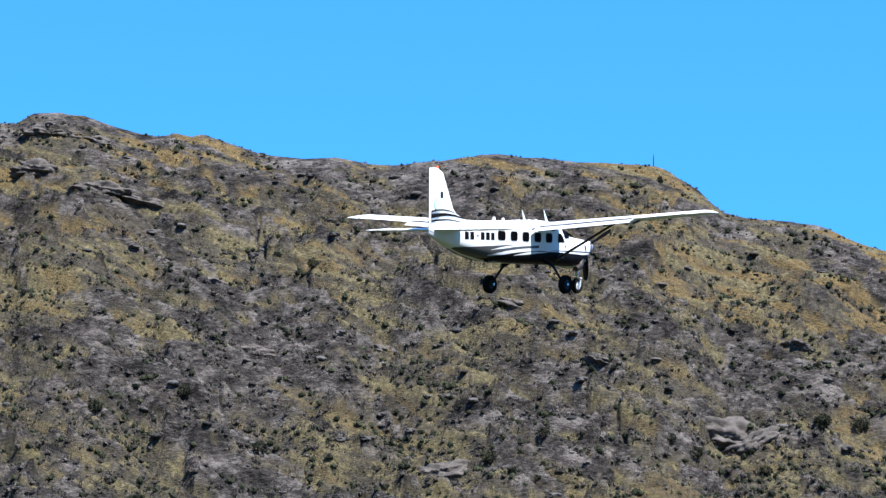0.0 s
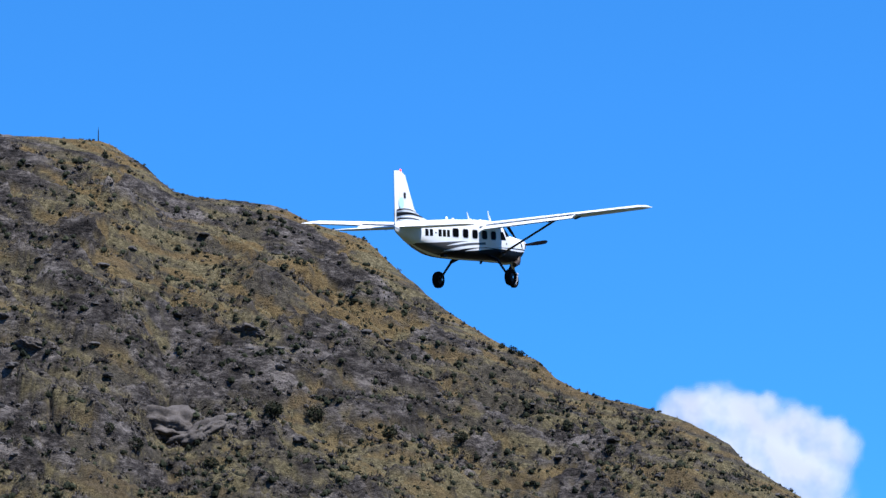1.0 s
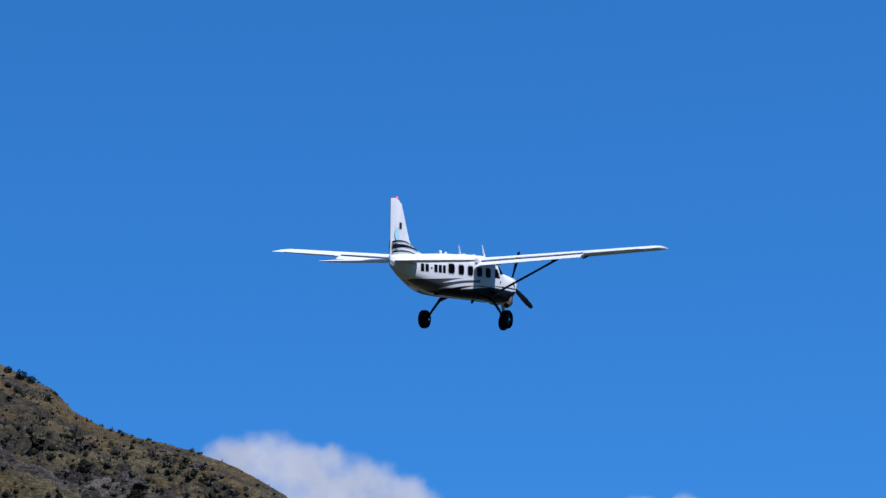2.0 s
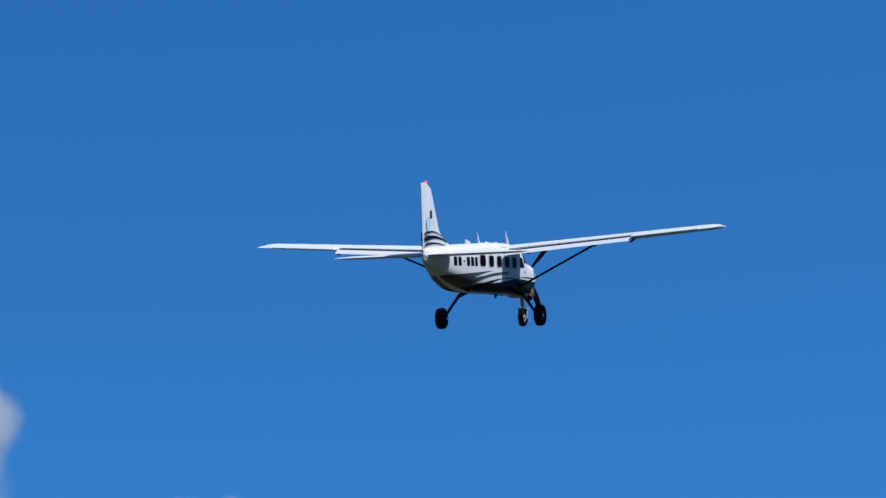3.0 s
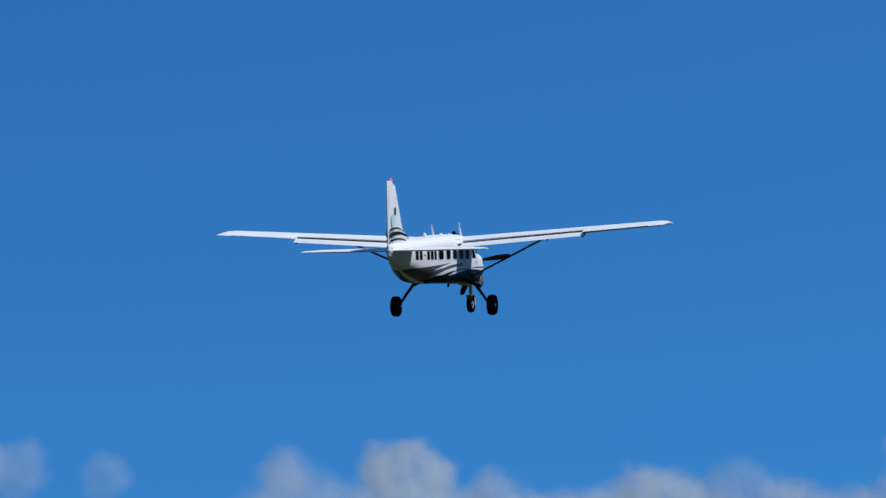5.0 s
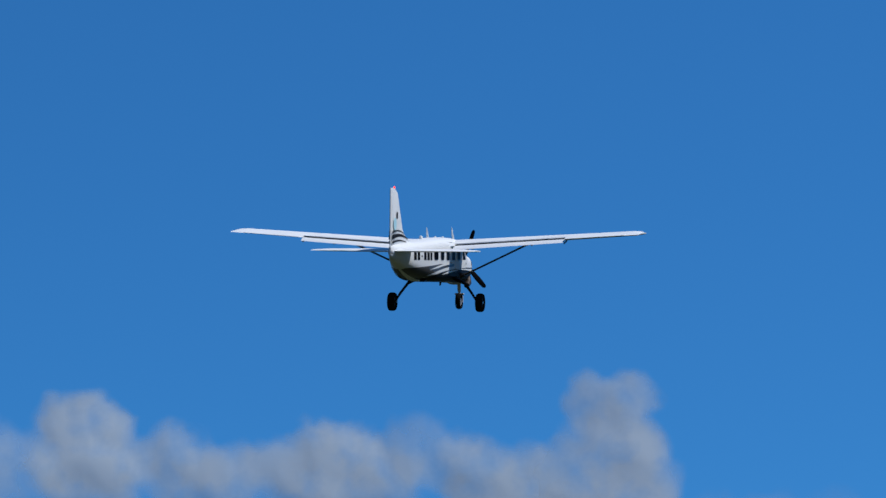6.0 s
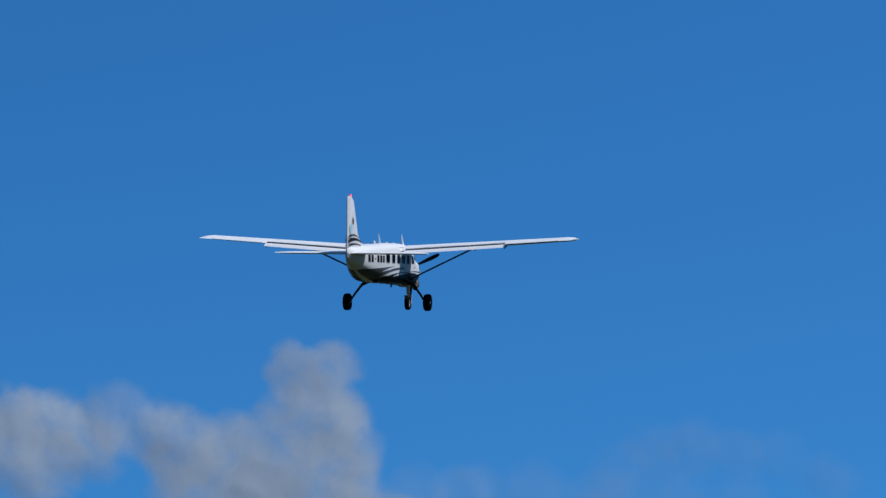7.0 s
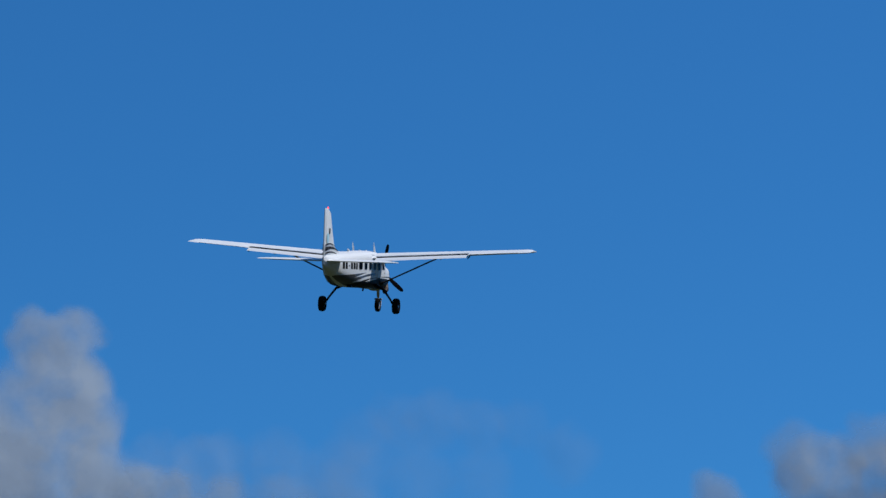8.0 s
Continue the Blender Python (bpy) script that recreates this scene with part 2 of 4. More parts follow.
def hill(az, r):
    """Height of the ground, rock cover and golden grass cover at azimuth az (degrees) and distance r."""
    zr, rr = np.interp(az, RIDGE_AZ, RIDGE_Z), ridge_r(az)
    slope = 0.74
    down = rr - r
    face = zr - slope * np.maximum(down, 0) * (1 - 0.10 * np.exp(-np.maximum(down, 0) / 9))
    back = zr - 0.02 * np.maximum(-down, 0) ** 1.6
    h = np.where(down > 0, face, back)
    s, v = az * 6.1, h * 1.25
    warp = N2.fbm(s / 14, v / 14, 3) * 2.4
    along, across = s * 0.92 - v * 0.39 + warp, s * 0.39 + v * 0.92 + warp * 0.16
    height, flank = np.clip((h - 45) / 35, 0, 1), step(2, 9, az)
    broad = N1.fbm(along / 30, across / 11, 3, 0.5)
    ledge = N1.fbm(along / 8 + 4, across / 1.7, 4, 0.6)
    rock = step(-0.04, 0.2, 0.62 * ledge + 0.55 * broad + 0.08 * height - 0.2 * flank - 0.02)
    tuft_band = N3.fbm(along / 9 + 7, across / 1.25 + 3, 4, 0.6)
    n_gold = 0.62 * tuft_band + 0.6 * N3.fbm(along / 24 + 2, across / 8, 3, 0.5)
    gold = step(0.02, 0.18, n_gold - 0.24 + 0.34 * height ** 2 + 0.22 * flank) * (1 - rock) * np.clip(0.35 + 0.65 * height + 0.25 * flank, 0, 1)
    calm = 1 - 0.9 * np.exp(-(down / 6.5) ** 2)
    fade = step(262, 285, r) * (1 - step(395, 430, r))
    relief = 2.1 * N2.fbm(along / 15, across / 3.6, 5, 0.5) + rock * (0.45 + 1.9 * (N1.ridged(along / 10, across / 2.1, 5) - 0.25)) + 0.12 * N3.fbm(s / 0.9, v / 0.9, 3)
    el = np.degrees(np.arctan2(h - 1.7, r))
    cleft = sum(gully(az, el, *g) for g in GULLIES)
    h = h + (relief - 0.4) * calm * fade - 2.4 * cleft * fade
    rock = np.maximum(rock, step(0.15, 0.5, cleft))
    low = step(240, 300, r) * (1 - step(400, 640, r))
    side = step(-55, -22, az) * (1 - step(24, 40, az))
    # unseen ring of high ground, added to block low sky light behind the camera
    round_az = (az - 25) % 360
    ring = step(60, 95, round_az) * (1 - step(285, 318, round_az))
    sky_blocker = ring * step(900, 2600, r) * (820 + 260 * N1.fbm(az / 14 + 50, r / 900, 3))
    on = step(262, 290, r) * (1 - step(420, 560, r)) * side
    return np.maximum(h * low * side, 0.0) + np.maximum(sky_blocker, 0.0), rock * on, gold * on


def make_ground():
    azs = np.concatenate([np.linspace(-180, -24, 60, endpoint=False), np.linspace(-24, -9.2, 50, endpoint=False), np.linspace(-9.2, 17.2, 800),
                          np.linspace(17.2, 40, 70)[1:], np.linspace(40, 180, 80)[1:]])
    rs = np.concatenate([[0.01, 5, 20, 60, 120, 180, 230, 260, 275], np.linspace(285, 374, 400), np.linspace(374, 400, 30)[1:],
                         [405, 420, 450, 490, 540, 600, 680, 900, 1150, 1400, 1700, 2000, 2300, 2600, 3200, 4600, 9000, 18000]])
    A, R = np.meshgrid(azs, rs)
    h, rock, gold = hill(A, R)
    co = to_world(A, R, h).reshape(-1, 3)
    nr, na = A.shape
    i = (np.arange(nr - 1)[:, None] * na + np.arange(na - 1)[None]).ravel()
    quads = np.stack([i, i + na, i + na + 1, i + 1], 1)
    me = bpy.data.meshes.new("ground")
    me.vertices.add(len(co))
    me.vertices.foreach_set("co", co.ravel())
    me.loops.add(quads.size)
    me.loops.foreach_set("vertex_index", quads.ravel())
    me.polygons.add(len(quads))
    me.polygons.foreach_set("loop_start", np.arange(len(quads)) * 4)
    me.polygons.foreach_set("use_smooth", np.ones(len(quads), dtype=bool))
    # the last attribute marks the unseen flat, darkened against bounce light
    turf = step(-0.1, 0.12, diagonal(N3, A, h, 7, 1.1, 5.0) + 0.6 * diagonal(N1, A, h, 20, 6, 2.0))
    for name, values in (("rock", rock), ("gold", gold), ("turf", turf), ("unseen_dark_flat", 1 - step(2, 14, h))):
        me.attributes.new(name, "FLOAT", "POINT").data.foreach_set("value", values.ravel().astype(np.float32))
    me.update(calc_edges=True)
    me.materials.append(HILL)
    return tagged(new("ground", me), "dry rocky hillside with grey schist and golden tussock", "hill", kind="structure")


make_ground()


# ---------------------------------------------------------------- hillside plants and stones
def leaf_clump(rng, count, size, flat=0.75, core=0.36, rise=0.0):
    """Triangles of a ragged clump about 1 m across: an uneven core in a cloud of leaf blades."""
    tris = []
    bm = bmesh.new()
    bmesh.ops.create_icosphere(bm, subdivisions=1, radius=core)
    for v in bm.verts:
        v.co *= rng.uniform(0.7, 1.2)
        v.co.z = v.co.z * flat + core * 0.8
    tris += [[list(v.co) for v in fc.verts] for fc in bm.faces]
    bm.free()
    for _ in range(count):
        d = rng.normal(size=3)
        d /= np.linalg.norm(d)
        d[2] = abs(d[2])
        c = d * 0.5 * rng.uniform(0.6, 1.0) * np.array([1, 1, flat * 1.5])
        tip = np.array([0, 0, rise * rng.uniform(0.3, 1.0)])
        tris.append([list(c + rng.normal(size=3) * size + (tip if _k == 2 else 0)) for _k in range(3)])
    return np.array(tris)


def blade_tuft(rng, count):
    tris = []
    for _ in range(count):
        a, lean = rng.uniform(0, 6.28), rng.uniform(0.1, 0.55)
        d = np.array([math.cos(a), math.sin(a), 0])
        side = np.array([-d[1], d[0], 0]) * 0.1
        tris.append([list(d * 0.08 - side), list(d * 0.08 + side), list(d * lean + np.array([0, 0, rng.uniform(0.4, 0.8)]))])
    return np.array(tris)


def stone_block(rng):
    bm = bmesh.new()
    bmesh.ops.create_icosphere(bm, subdivisions=2, radius=0.5)
    for v in bm.verts:
        p = v.co * 2.1
        v.co *= 1 + 0.45 * noise.noise(p + Vector((rng.uniform(0, 1) * 0.02, 3.0, 1.0)))
        v.co.z = v.co.z * 0.42 - 0.1
    out = np.array([[list(v.co) for v in fc.verts] for fc in bm.faces])
    bm.free()
    return out


def scatter(name, templates, count, size, mat, seed, want, label, category, sink=0.05, az=(-9.0, 17.0)):
    """One mesh of many clumps on the hill, where want(rock, gold, height, noise) is likely."""
    rng = np.random.RandomState(seed)
    a = rng.uniform(az[0], az[1], count * 6)
    r = ridge_r(a) - rng.uniform(-0.8, 80, count * 6)
    h, rock, gold = hill(a, r)
    patch = diagonal(N2, a, h, 9, 2.4, seed) + 0.24 * step(4, 9, a)
    keep = rng.uniform(0, 1, len(a)) < want(rock, gold, h, patch)
    a, r, h = a[keep][:count], r[keep][:count], h[keep][:count]
    verts, tones = [], []
    for k in range(len(a)):
        t = templates[k % len(templates)]
        w = size[0] + (size[1] - size[0]) * rng.uniform() ** 2.2
        w *= HILL_SCALE
        w *= 0.5 if ridge_r(a[k]) - r[k] < 2.5 else 1.0
        ang = rng.uniform(0, 6.28)
        c, s = math.cos(ang) * w, math.sin(ang) * w
        m = np.array([[c, -s, 0], [s, c, 0], [0, 0, w * rng.uniform(0.8, 1.2)]])
        p = to_world(a[k], r[k], h[k]) - np.array([0, 0, sink * w])
        verts.append(t.reshape(-1, 3) @ m.T + p)
        tones.append(np.full(len(t) * 3, np.clip(rng.normal(0.45, 0.25), 0, 1)) * rng.uniform(0.8, 1.2, len(t)).repeat(3))
    co, tone = np.concatenate(verts), np.concatenate(tones)
    me = bpy.data.meshes.new(name)
    me.vertices.add(len(co))
    me.vertices.foreach_set("co", co.ravel())
    me.loops.add(len(co))
    me.loops.foreach_set("vertex_index", np.arange(len(co)))
    me.polygons.add(len(co) // 3)
    me.polygons.foreach_set("loop_start", np.arange(0, len(co), 3))
    me.attributes.new("tone", "FLOAT", "POINT").data.foreach_set("value", tone.astype(np.float32))
    me.update(calc_edges=True)
    me.materials.append(mat)
    return tagged(new(name, me), label, category, kind="stuff")


_rng = np.random.RandomState(5)
SHRUBS = [leaf_clump(_rng, 30, 0.075, 0.85, 0.36, 0.08) for _k in range(5)]
TWIGS = [leaf_clump(_rng, 38, 0.05, 0.7, 0.24, 0.22) for _k in range(5)]
TUFTS = [blade_tuft(_rng, 12) for _k in range(4)]
BLOCKS = [stone_block(_rng) for _k in range(4)]
scatter("dark_shrubs", SHRUBS, 12500, (0.3, 1.15), SHRUB, 1, lambda k, g, h, n: np.clip(0.26 + 1.8 * n - 0.25 * k - 0.1 * g + 0.3 * (1 - step(45, 66, h)), 0.03, 1),
        "small dark green shrubs dotted over the dry hillside", "shrubs")
scatter("grey_scrub", TWIGS, 11000, (0.4, 1.5), SCRUB, 2, lambda k, g, h, n: np.clip(0.2 - 0.7 * n + 0.5 * (1 - step(48, 70, h)) - 0.3 * g, 0.02, 1),
        "bare grey twiggy scrub on the rocky slope", "scrub")
scatter("tussock_grass", TUFTS, 12000, (0.25, 0.7), TUSSOCK, 3, lambda k, g, h, n: np.clip(0.25 + 0.6 * g - 0.4 * k, 0.02, 1),
        "dry straw-coloured tussock grass tufts on the slope", "grass")
scatter("loose_stones", BLOCKS, 900, (0.3, 1.5), STONE, 4, lambda k, g, h, n: np.clip(0.08 + 0.5 * k, 0.02, 1),
        "weathered grey schist boulders lying on the slope", "rocks", sink=-0.02)


def on_slope(az, el):
    """The point of the hill's face at azimuth az that stands el degrees over the horizon of the starting place."""
    rs = np.linspace(285, 373, 900)
    h = hill(np.full_like(rs, az), rs)[0]
    k = int(np.argmax(h - 1.7 > rs * math.tan(radians(el))))
    if not k:
        k = int(np.argmin(abs(rs - ridge_r(az))))
    r = rs[k]
    return Vector(to_world(az, r, h[k]))


def slab_rock(seed, wide, deep, high):
    """A weathered schist slab with a rounded back, ledges and an undercut front."""
    bm = bmesh.new()
    bmesh.ops.create_icosphere(bm, subdivisions=5, radius=1.0)
    off = Vector((seed * 3.7, seed * 1.9, seed * 5.1))
    for v in bm.verts:
        p = v.co.copy()
        k = 1 + 0.5 * noise.noise(p * 1.3 + off) + 0.26 * noise.noise(p * 3.3 + off) + 0.16 * noise.noise(p * 7 + off) + 0.09 * noise.noise(p * 15 + off)
        ledge = 0.06 * math.sin(p.z * 14 + 3 * noise.noise(p * 1.5 + off))
        v.co = Vector((p.x * k * wide / 2, p.y * (k + ledge) * deep / 2, p.z * k * high / 2))
        if v.co.z < 0:
            v.co.y += -v.co.z * 0.5
    return smooth(bm, 60)


def make_outcrop(seed, az, el, wide, high, lean):
    ob = part("rock_outcrop", slab_rock(seed, wide * HILL_SCALE, wide * 0.6 * HILL_SCALE, high * HILL_SCALE), HILLSTONE, None)
    ob.matrix_world = Matrix.Translation(on_slope(az, el) + Vector((0, 0.6, -0.25))) @ Matrix.Rotation(radians(-az), 4, "Z") @ Matrix.Rotation(radians(lean), 4, "Y")
    tagged(ob, "weathered grey schist outcrop bedded in the hillside", "rock", "schist outcrops on the hill")


def make_bush(seed, az, el, size):
    rng = np.random.RandomState(seed)
    bush = tagged(new("bush"), "dense dark green rounded bush on the dry slope", "bush", "bushes on the hill")
    bush.location = on_slope(az, el) + Vector((0, 0, -0.05))
    size *= HILL_SCALE
    stem = bmesh.new()
    for _k in range(4):
        d = Vector((rng.uniform(-0.3, 0.3), rng.uniform(-0.3, 0.3), 0.5)) * size
        tube(stem, (0, 0, -0.2), d, 0.05 * size, 0.02 * size, 6)
    part("stem", stem, SCRUB, bush)
    crown = bmesh.new()
    for _k in range(520):
        d = rng.normal(size=3)
        d /= np.linalg.norm(d)
        lump = 0.8 + 0.2 * math.sin(d[0] * 4 + seed) * math.cos(d[1] * 5)
        c = Vector(d * np.array([0.62, 0.55, 0.5]) * rng.uniform(0.35, 1.0) ** 0.4 * lump) * size + Vector((0, 0, 0.48 * size))
        vs = [crown.verts.new(c + Vector(rng.normal(size=3) * 0.055 * size)) for _j in range(3)]
        crown.faces.new(vs)
    crown_ob = part("crown", crown, SHRUB, bush)
    tones = np.repeat(rng.uniform(0.1, 0.8, len(crown_ob.data.polygons)), 3).astype(np.float32)
    crown_ob.data.attributes.new("tone", "FLOAT", "POINT").data.foreach_set("value", tones)


make_outcrop(3, 5.1, 6.55, 11.0, 4.6, 9)
make_outcrop(7, 5.75, 6.5, 6.0, 3.2, -24)
for seed, az, el, wide, high, lean in ((11, -7.2, 11.95, 5.0, 1.6, 4), (12, -6.5, 11.85, 4.2, 1.5, 12), (13, -7.4, 11.2, 5.5, 2.0, 6), (14, -6.4, 10.95, 6.0, 1.7, 9),
                                       (15, -5.5, 10.75, 5.0, 1.4, 12), (16, -4.15, 9.3, 4.6, 1.6, 16), (17, -3.5, 8.1, 4.2, 1.7, 6), (18, 0.0, 5.9, 5.0, 2.0, -8),
                                       (19, 1.4, 9.0, 4.0, 1.4, 14), (20, -1.2, 8.2, 3.6, 1.4, 18), (21, 6.6, 8.3, 3.6, 1.2, 18), (22, 3.0, 8.0, 3.5, 1.3, 15)):
    make_outcrop(seed, az, el, wide * 1.25, high * 1.35, lean)
for k, (az, el, size) in enumerate(((7.65, 6.72, 1.7), (6.95, 6.7, 1.9), (4.65, 6.2, 1.6), (4.2, 6.5, 1.2), (10.98, 7.85, 0.95), (11.12, 7.8, 0.8), (10.8, 7.95, 0.7), (3.3, 11.45, 0.5), (-4.7, 7.2, 1.5), (-6.3, 6.9, 1.4),
                                    (-2.4, 9.6, 1.3), (0.9, 6.1, 1.5), (1.9, 6.6, 1.2), (8.9, 6.4, 1.5), (10.1, 6.2, 1.3), (-3.3, 6.2, 1.6), (5.9, 5.9, 1.4), (11.9, 6.5, 1.2), (12.6, 6.1, 1.2))):
    make_bush(k + 50, az, el, size)


# ---------------------------------------------------------------- clouds
def cloud_material(name, tint):
    m = bpy.data.materials.new(name)
    m.use_nodes = True
    n, l = m.node_tree.nodes, m.node_tree.links
    out = n["Material Output"]
    n.remove(n["Principled BSDF"])
    dif, tra, tru, add = n.new("ShaderNodeBsdfDiffuse"), n.new("ShaderNodeBsdfTransparent"), n.new("ShaderNodeBsdfTranslucent"), n.new("ShaderNodeMixShader")
    dif.inputs[0].default_value = tru.inputs[0].default_value = (*tint, 1)
    add.inputs[0].default_value = 0.35
    l.new(dif.outputs[0], add.inputs[1])
    l.new(tru.outputs[0], add.inputs[2])
    at = n.new("ShaderNodeAttribute")
    at.attribute_name = "vapour"
    mx = n.new("ShaderNodeMixShader")
    l.new(at.outputs["Fac"], mx.inputs[0])
    l.new(tra.outputs[0], mx.inputs[1])
    l.new(add.outputs[0], mx.inputs[2])
    l.new(mx.outputs[0], out.inputs[0])
    return m


BRIGHT = cloud_material("bright_cloud_vapour", (0.56, 0.59, 0.62))
# distance haze is put into the colour: greyer and bluer than cloud itself
HAZED = cloud_material("hazed_cloud_vapour", (0.475, 0.55, 0.61))
FAR = 3600.0


def cloud(name, centre, puffs, label, seed, vapour, thin=1.0, far=FAR):
    """A bank of vapour far off: soft puffs (azimuth, elevation, radius, opacity in degrees) with a billowed front."""
    p = np.array(puffs)
    lo, hi = p[:, :2] - p[:, 2:3] * 1.6, p[:, :2] + p[:, 2:3] * 1.6
    a0, a1, e0, e1 = lo[:, 0].min(), hi[:, 0].max(), max(lo[:, 1].min(), 2.5), hi[:, 1].max()
    A, E = np.meshgrid(np.arange(a0, a1, 0.022), np.arange(e0, e1, 0.022))
    ns = Noise3(seed)
    wx, wy = ns.fbm(A * 1.3, E * 1.3, 4, 0.45), ns.fbm(A * 1.3 + 40, E * 1.3 + 11, 4, 0.45)
    X, Y = A + 0.15 * wx, E + 0.15 * wy
    sx, sy = A + 0.2 * ns.fbm(A * 0.9, E * 0.9, 2, 0.4), E + 0.2 * ns.fbm(A * 0.9 + 40, E * 0.9 + 11, 2, 0.4)
    dens, bulge, weight = np.zeros_like(A), np.zeros_like(A), np.full_like(A, 1e-6)
    for a, e, rad, op in p:
        q = np.clip(1 - ((X - a) ** 2 + (Y - e) ** 2) / (rad * 1.4) ** 2, 0, 1)
        dens = 1 - (1 - dens) * (1 - op * step(0.0, 0.95, q))
        q = np.clip(1 - ((sx - a) ** 2 + (sy - e) ** 2) / (rad * 1.7) ** 2, 0, 1)
        bulge, weight = bulge + rad * q ** 3, weight + q ** 2
    bulge = bulge / (weight + 0.05) ** 0.5 + (0.05 * ns.fbm(A * 0.9 + 9, E * 0.9, 3, 0.4) + 0.022 * ns.fbm(A * 2.2 + 5, E * 2.2, 2, 0.4)) * dens
    dens = dens * np.clip(0.9 + 0.3 * ns.fbm(A * 1.5 + 3, E * 1.5 + 5, 4, 0.5), 0.4, 1)
    dens = np.clip(dens, 0, 0.97) * thin
    edge = np.minimum.reduce([step(a0, a0 + 0.2, A), 1 - step(a1 - 0.2, a1 - 0.022, A), 1 - step(e1 - 0.2, e1 - 0.022, E)])
    dens *= edge
    D = far + ((E - e0) * 0.75 - bulge * 0.27) * radians(1) * far
    a, e = np.radians(A), np.radians(E)
    co = np.stack([centre[0] + D * np.sin(a), centre[1] + D * np.cos(a), 1.7 + D * np.tan(e)], -1).reshape(-1, 3)
    ne, na = A.shape
    i = (np.arange(ne - 1)[:, None] * na + np.arange(na - 1)[None]).ravel()
    quads = np.stack([i, i + 1, i + na + 1, i + na], 1)
    d = dens.ravel()
    quads = quads[d[quads].max(1) > 0.004]
    me = bpy.data.meshes.new(name)
    me.vertices.add(len(co))
    me.vertices.foreach_set("co", co.ravel())
    me.loops.add(quads.size)
    me.loops.foreach_set("vertex_index", quads.ravel())
    me.polygons.add(len(quads))
    me.polygons.foreach_set("loop_start", np.arange(len(quads)) * 4)
    me.polygons.foreach_set("use_smooth", np.ones(len(quads), dtype=bool))
    me.attributes.new("vapour", "FLOAT", "POINT").data.foreach_set("value", d.astype(np.float32))
    me.update(calc_edges=True)
    me.materials.append(vapour)
    return tagged(new(name, me), label, "cloud", kind="structure")


HERE, THERE = (7.2, 28.8), (20.0, 80.0)
cloud("cloud", HERE, [(13.83, 7.88, 0.48, 1.0), (14.35, 8.09, 0.45, 1.0), (14.96, 7.84, 0.45, 1.0), (15.48, 7.89, 0.38, 1.0), (16.1, 7.70, 0.42, 1.0), (16.65, 7.45, 0.4, 0.9),
                      (17.05, 7.17, 0.32, 0.7), (14.43, 7.21, 0.7, 1.0), (15.46, 7.02, 0.75, 1.0), (16.35, 6.82, 0.6, 0.9), (15.03, 6.48, 0.9, 1.0),
                      (16.1, 6.22, 0.8, 0.9), (14.13, 7.47, 0.6, 1.0)],
      "bright white cumulus cloud rising behind the hill", 41, BRIGHT, far=166.0)
cloud("cloud", HERE, [(20.7, 7.5, 0.3, 0.6), (21.1, 7.65, 0.34, 0.8), (21.5, 7.5, 0.36, 0.8), (22.0, 7.6, 0.36, 0.8), (22.5, 7.4, 0.36, 0.7), (21.4, 7.0, 0.5, 0.8), (22.2, 6.9, 0.5, 0.8),
                      (19.21, 7.3, 0.26, 0.3)],
      "small white cumulus cloud low in the sky", 42, BRIGHT, 0.9, far=700.0)
cloud("cloud", THERE, [(28.6, 7.15, 0.45, 0.6), (29.3, 7.2, 0.45, 0.65), (30.1, 7.1, 0.5, 0.6), (30.9, 7.15, 0.45, 0.55), (31.7, 7.05, 0.45, 0.45), (33.2, 6.95, 0.4, 0.35), (36.47, 6.95, 0.35, 0.4)],
      "thin pale grey cloud bank low in the sky", 43, HAZED)
cloud("cloud", THERE, [(38.28, 7.1, 0.43, 0.9), (38.8, 7.18, 0.43, 0.9), (39.22, 7.1, 0.33, 0.8), (38.44, 6.41, 0.74, 1.0), (39.11, 6.31, 0.68, 1.0), (40.16, 6.52, 0.46, 0.8),
                       (40.58, 6.16, 0.64, 0.9), (41.31, 6.05, 0.6, 0.8), (42.14, 6.26, 0.53, 0.85), (42.93, 6.65, 0.47, 0.9), (43.55, 6.57, 0.47, 0.9), (43.14, 6.05, 0.87, 1.0),
                       (44.18, 6.16, 0.64, 0.85), (44.7, 6.67, 0.56, 0.45), (45.33, 6.36, 0.51, 0.8), (45.9, 6.1, 0.62, 0.9), (46.74, 6.0, 0.62, 0.8), (46.4, 5.2, 0.9, 0.95), (47.3, 5.1, 0.8, 0.9)],
      "long billowing grey-white cumulus bank", 44, HAZED)
cloud("cloud", THERE, [(47.94, 7.57, 0.45, 0.8), (48.59, 7.57, 0.49, 0.8), (48.36, 7.03, 0.62, 0.85), (48.72, 6.62, 0.53, 0.9), (47.84, 6.72, 0.53, 0.45), (48.36, 5.95, 0.82, 0.95),
                       (47.42, 6.16, 0.56, 0.7), (48.98, 6.05, 0.51, 0.7), (47.7, 5.1, 0.9, 1.0), (48.6, 5.1, 0.8, 0.95), (49.3, 4.9, 0.6, 0.5)],
      "tall tower of grey-white cumulus cloud", 45, HAZED, far=3350.0)
cloud("cloud", THERE, [(36.4, 7.13, 0.35, 0.4), (36.71, 6.41, 0.72, 0.5), (37.5, 6.16, 0.62, 0.45), (35.93, 6.05, 0.62, 0.5)],
      "faint grey shred of cloud", 46, HAZED)
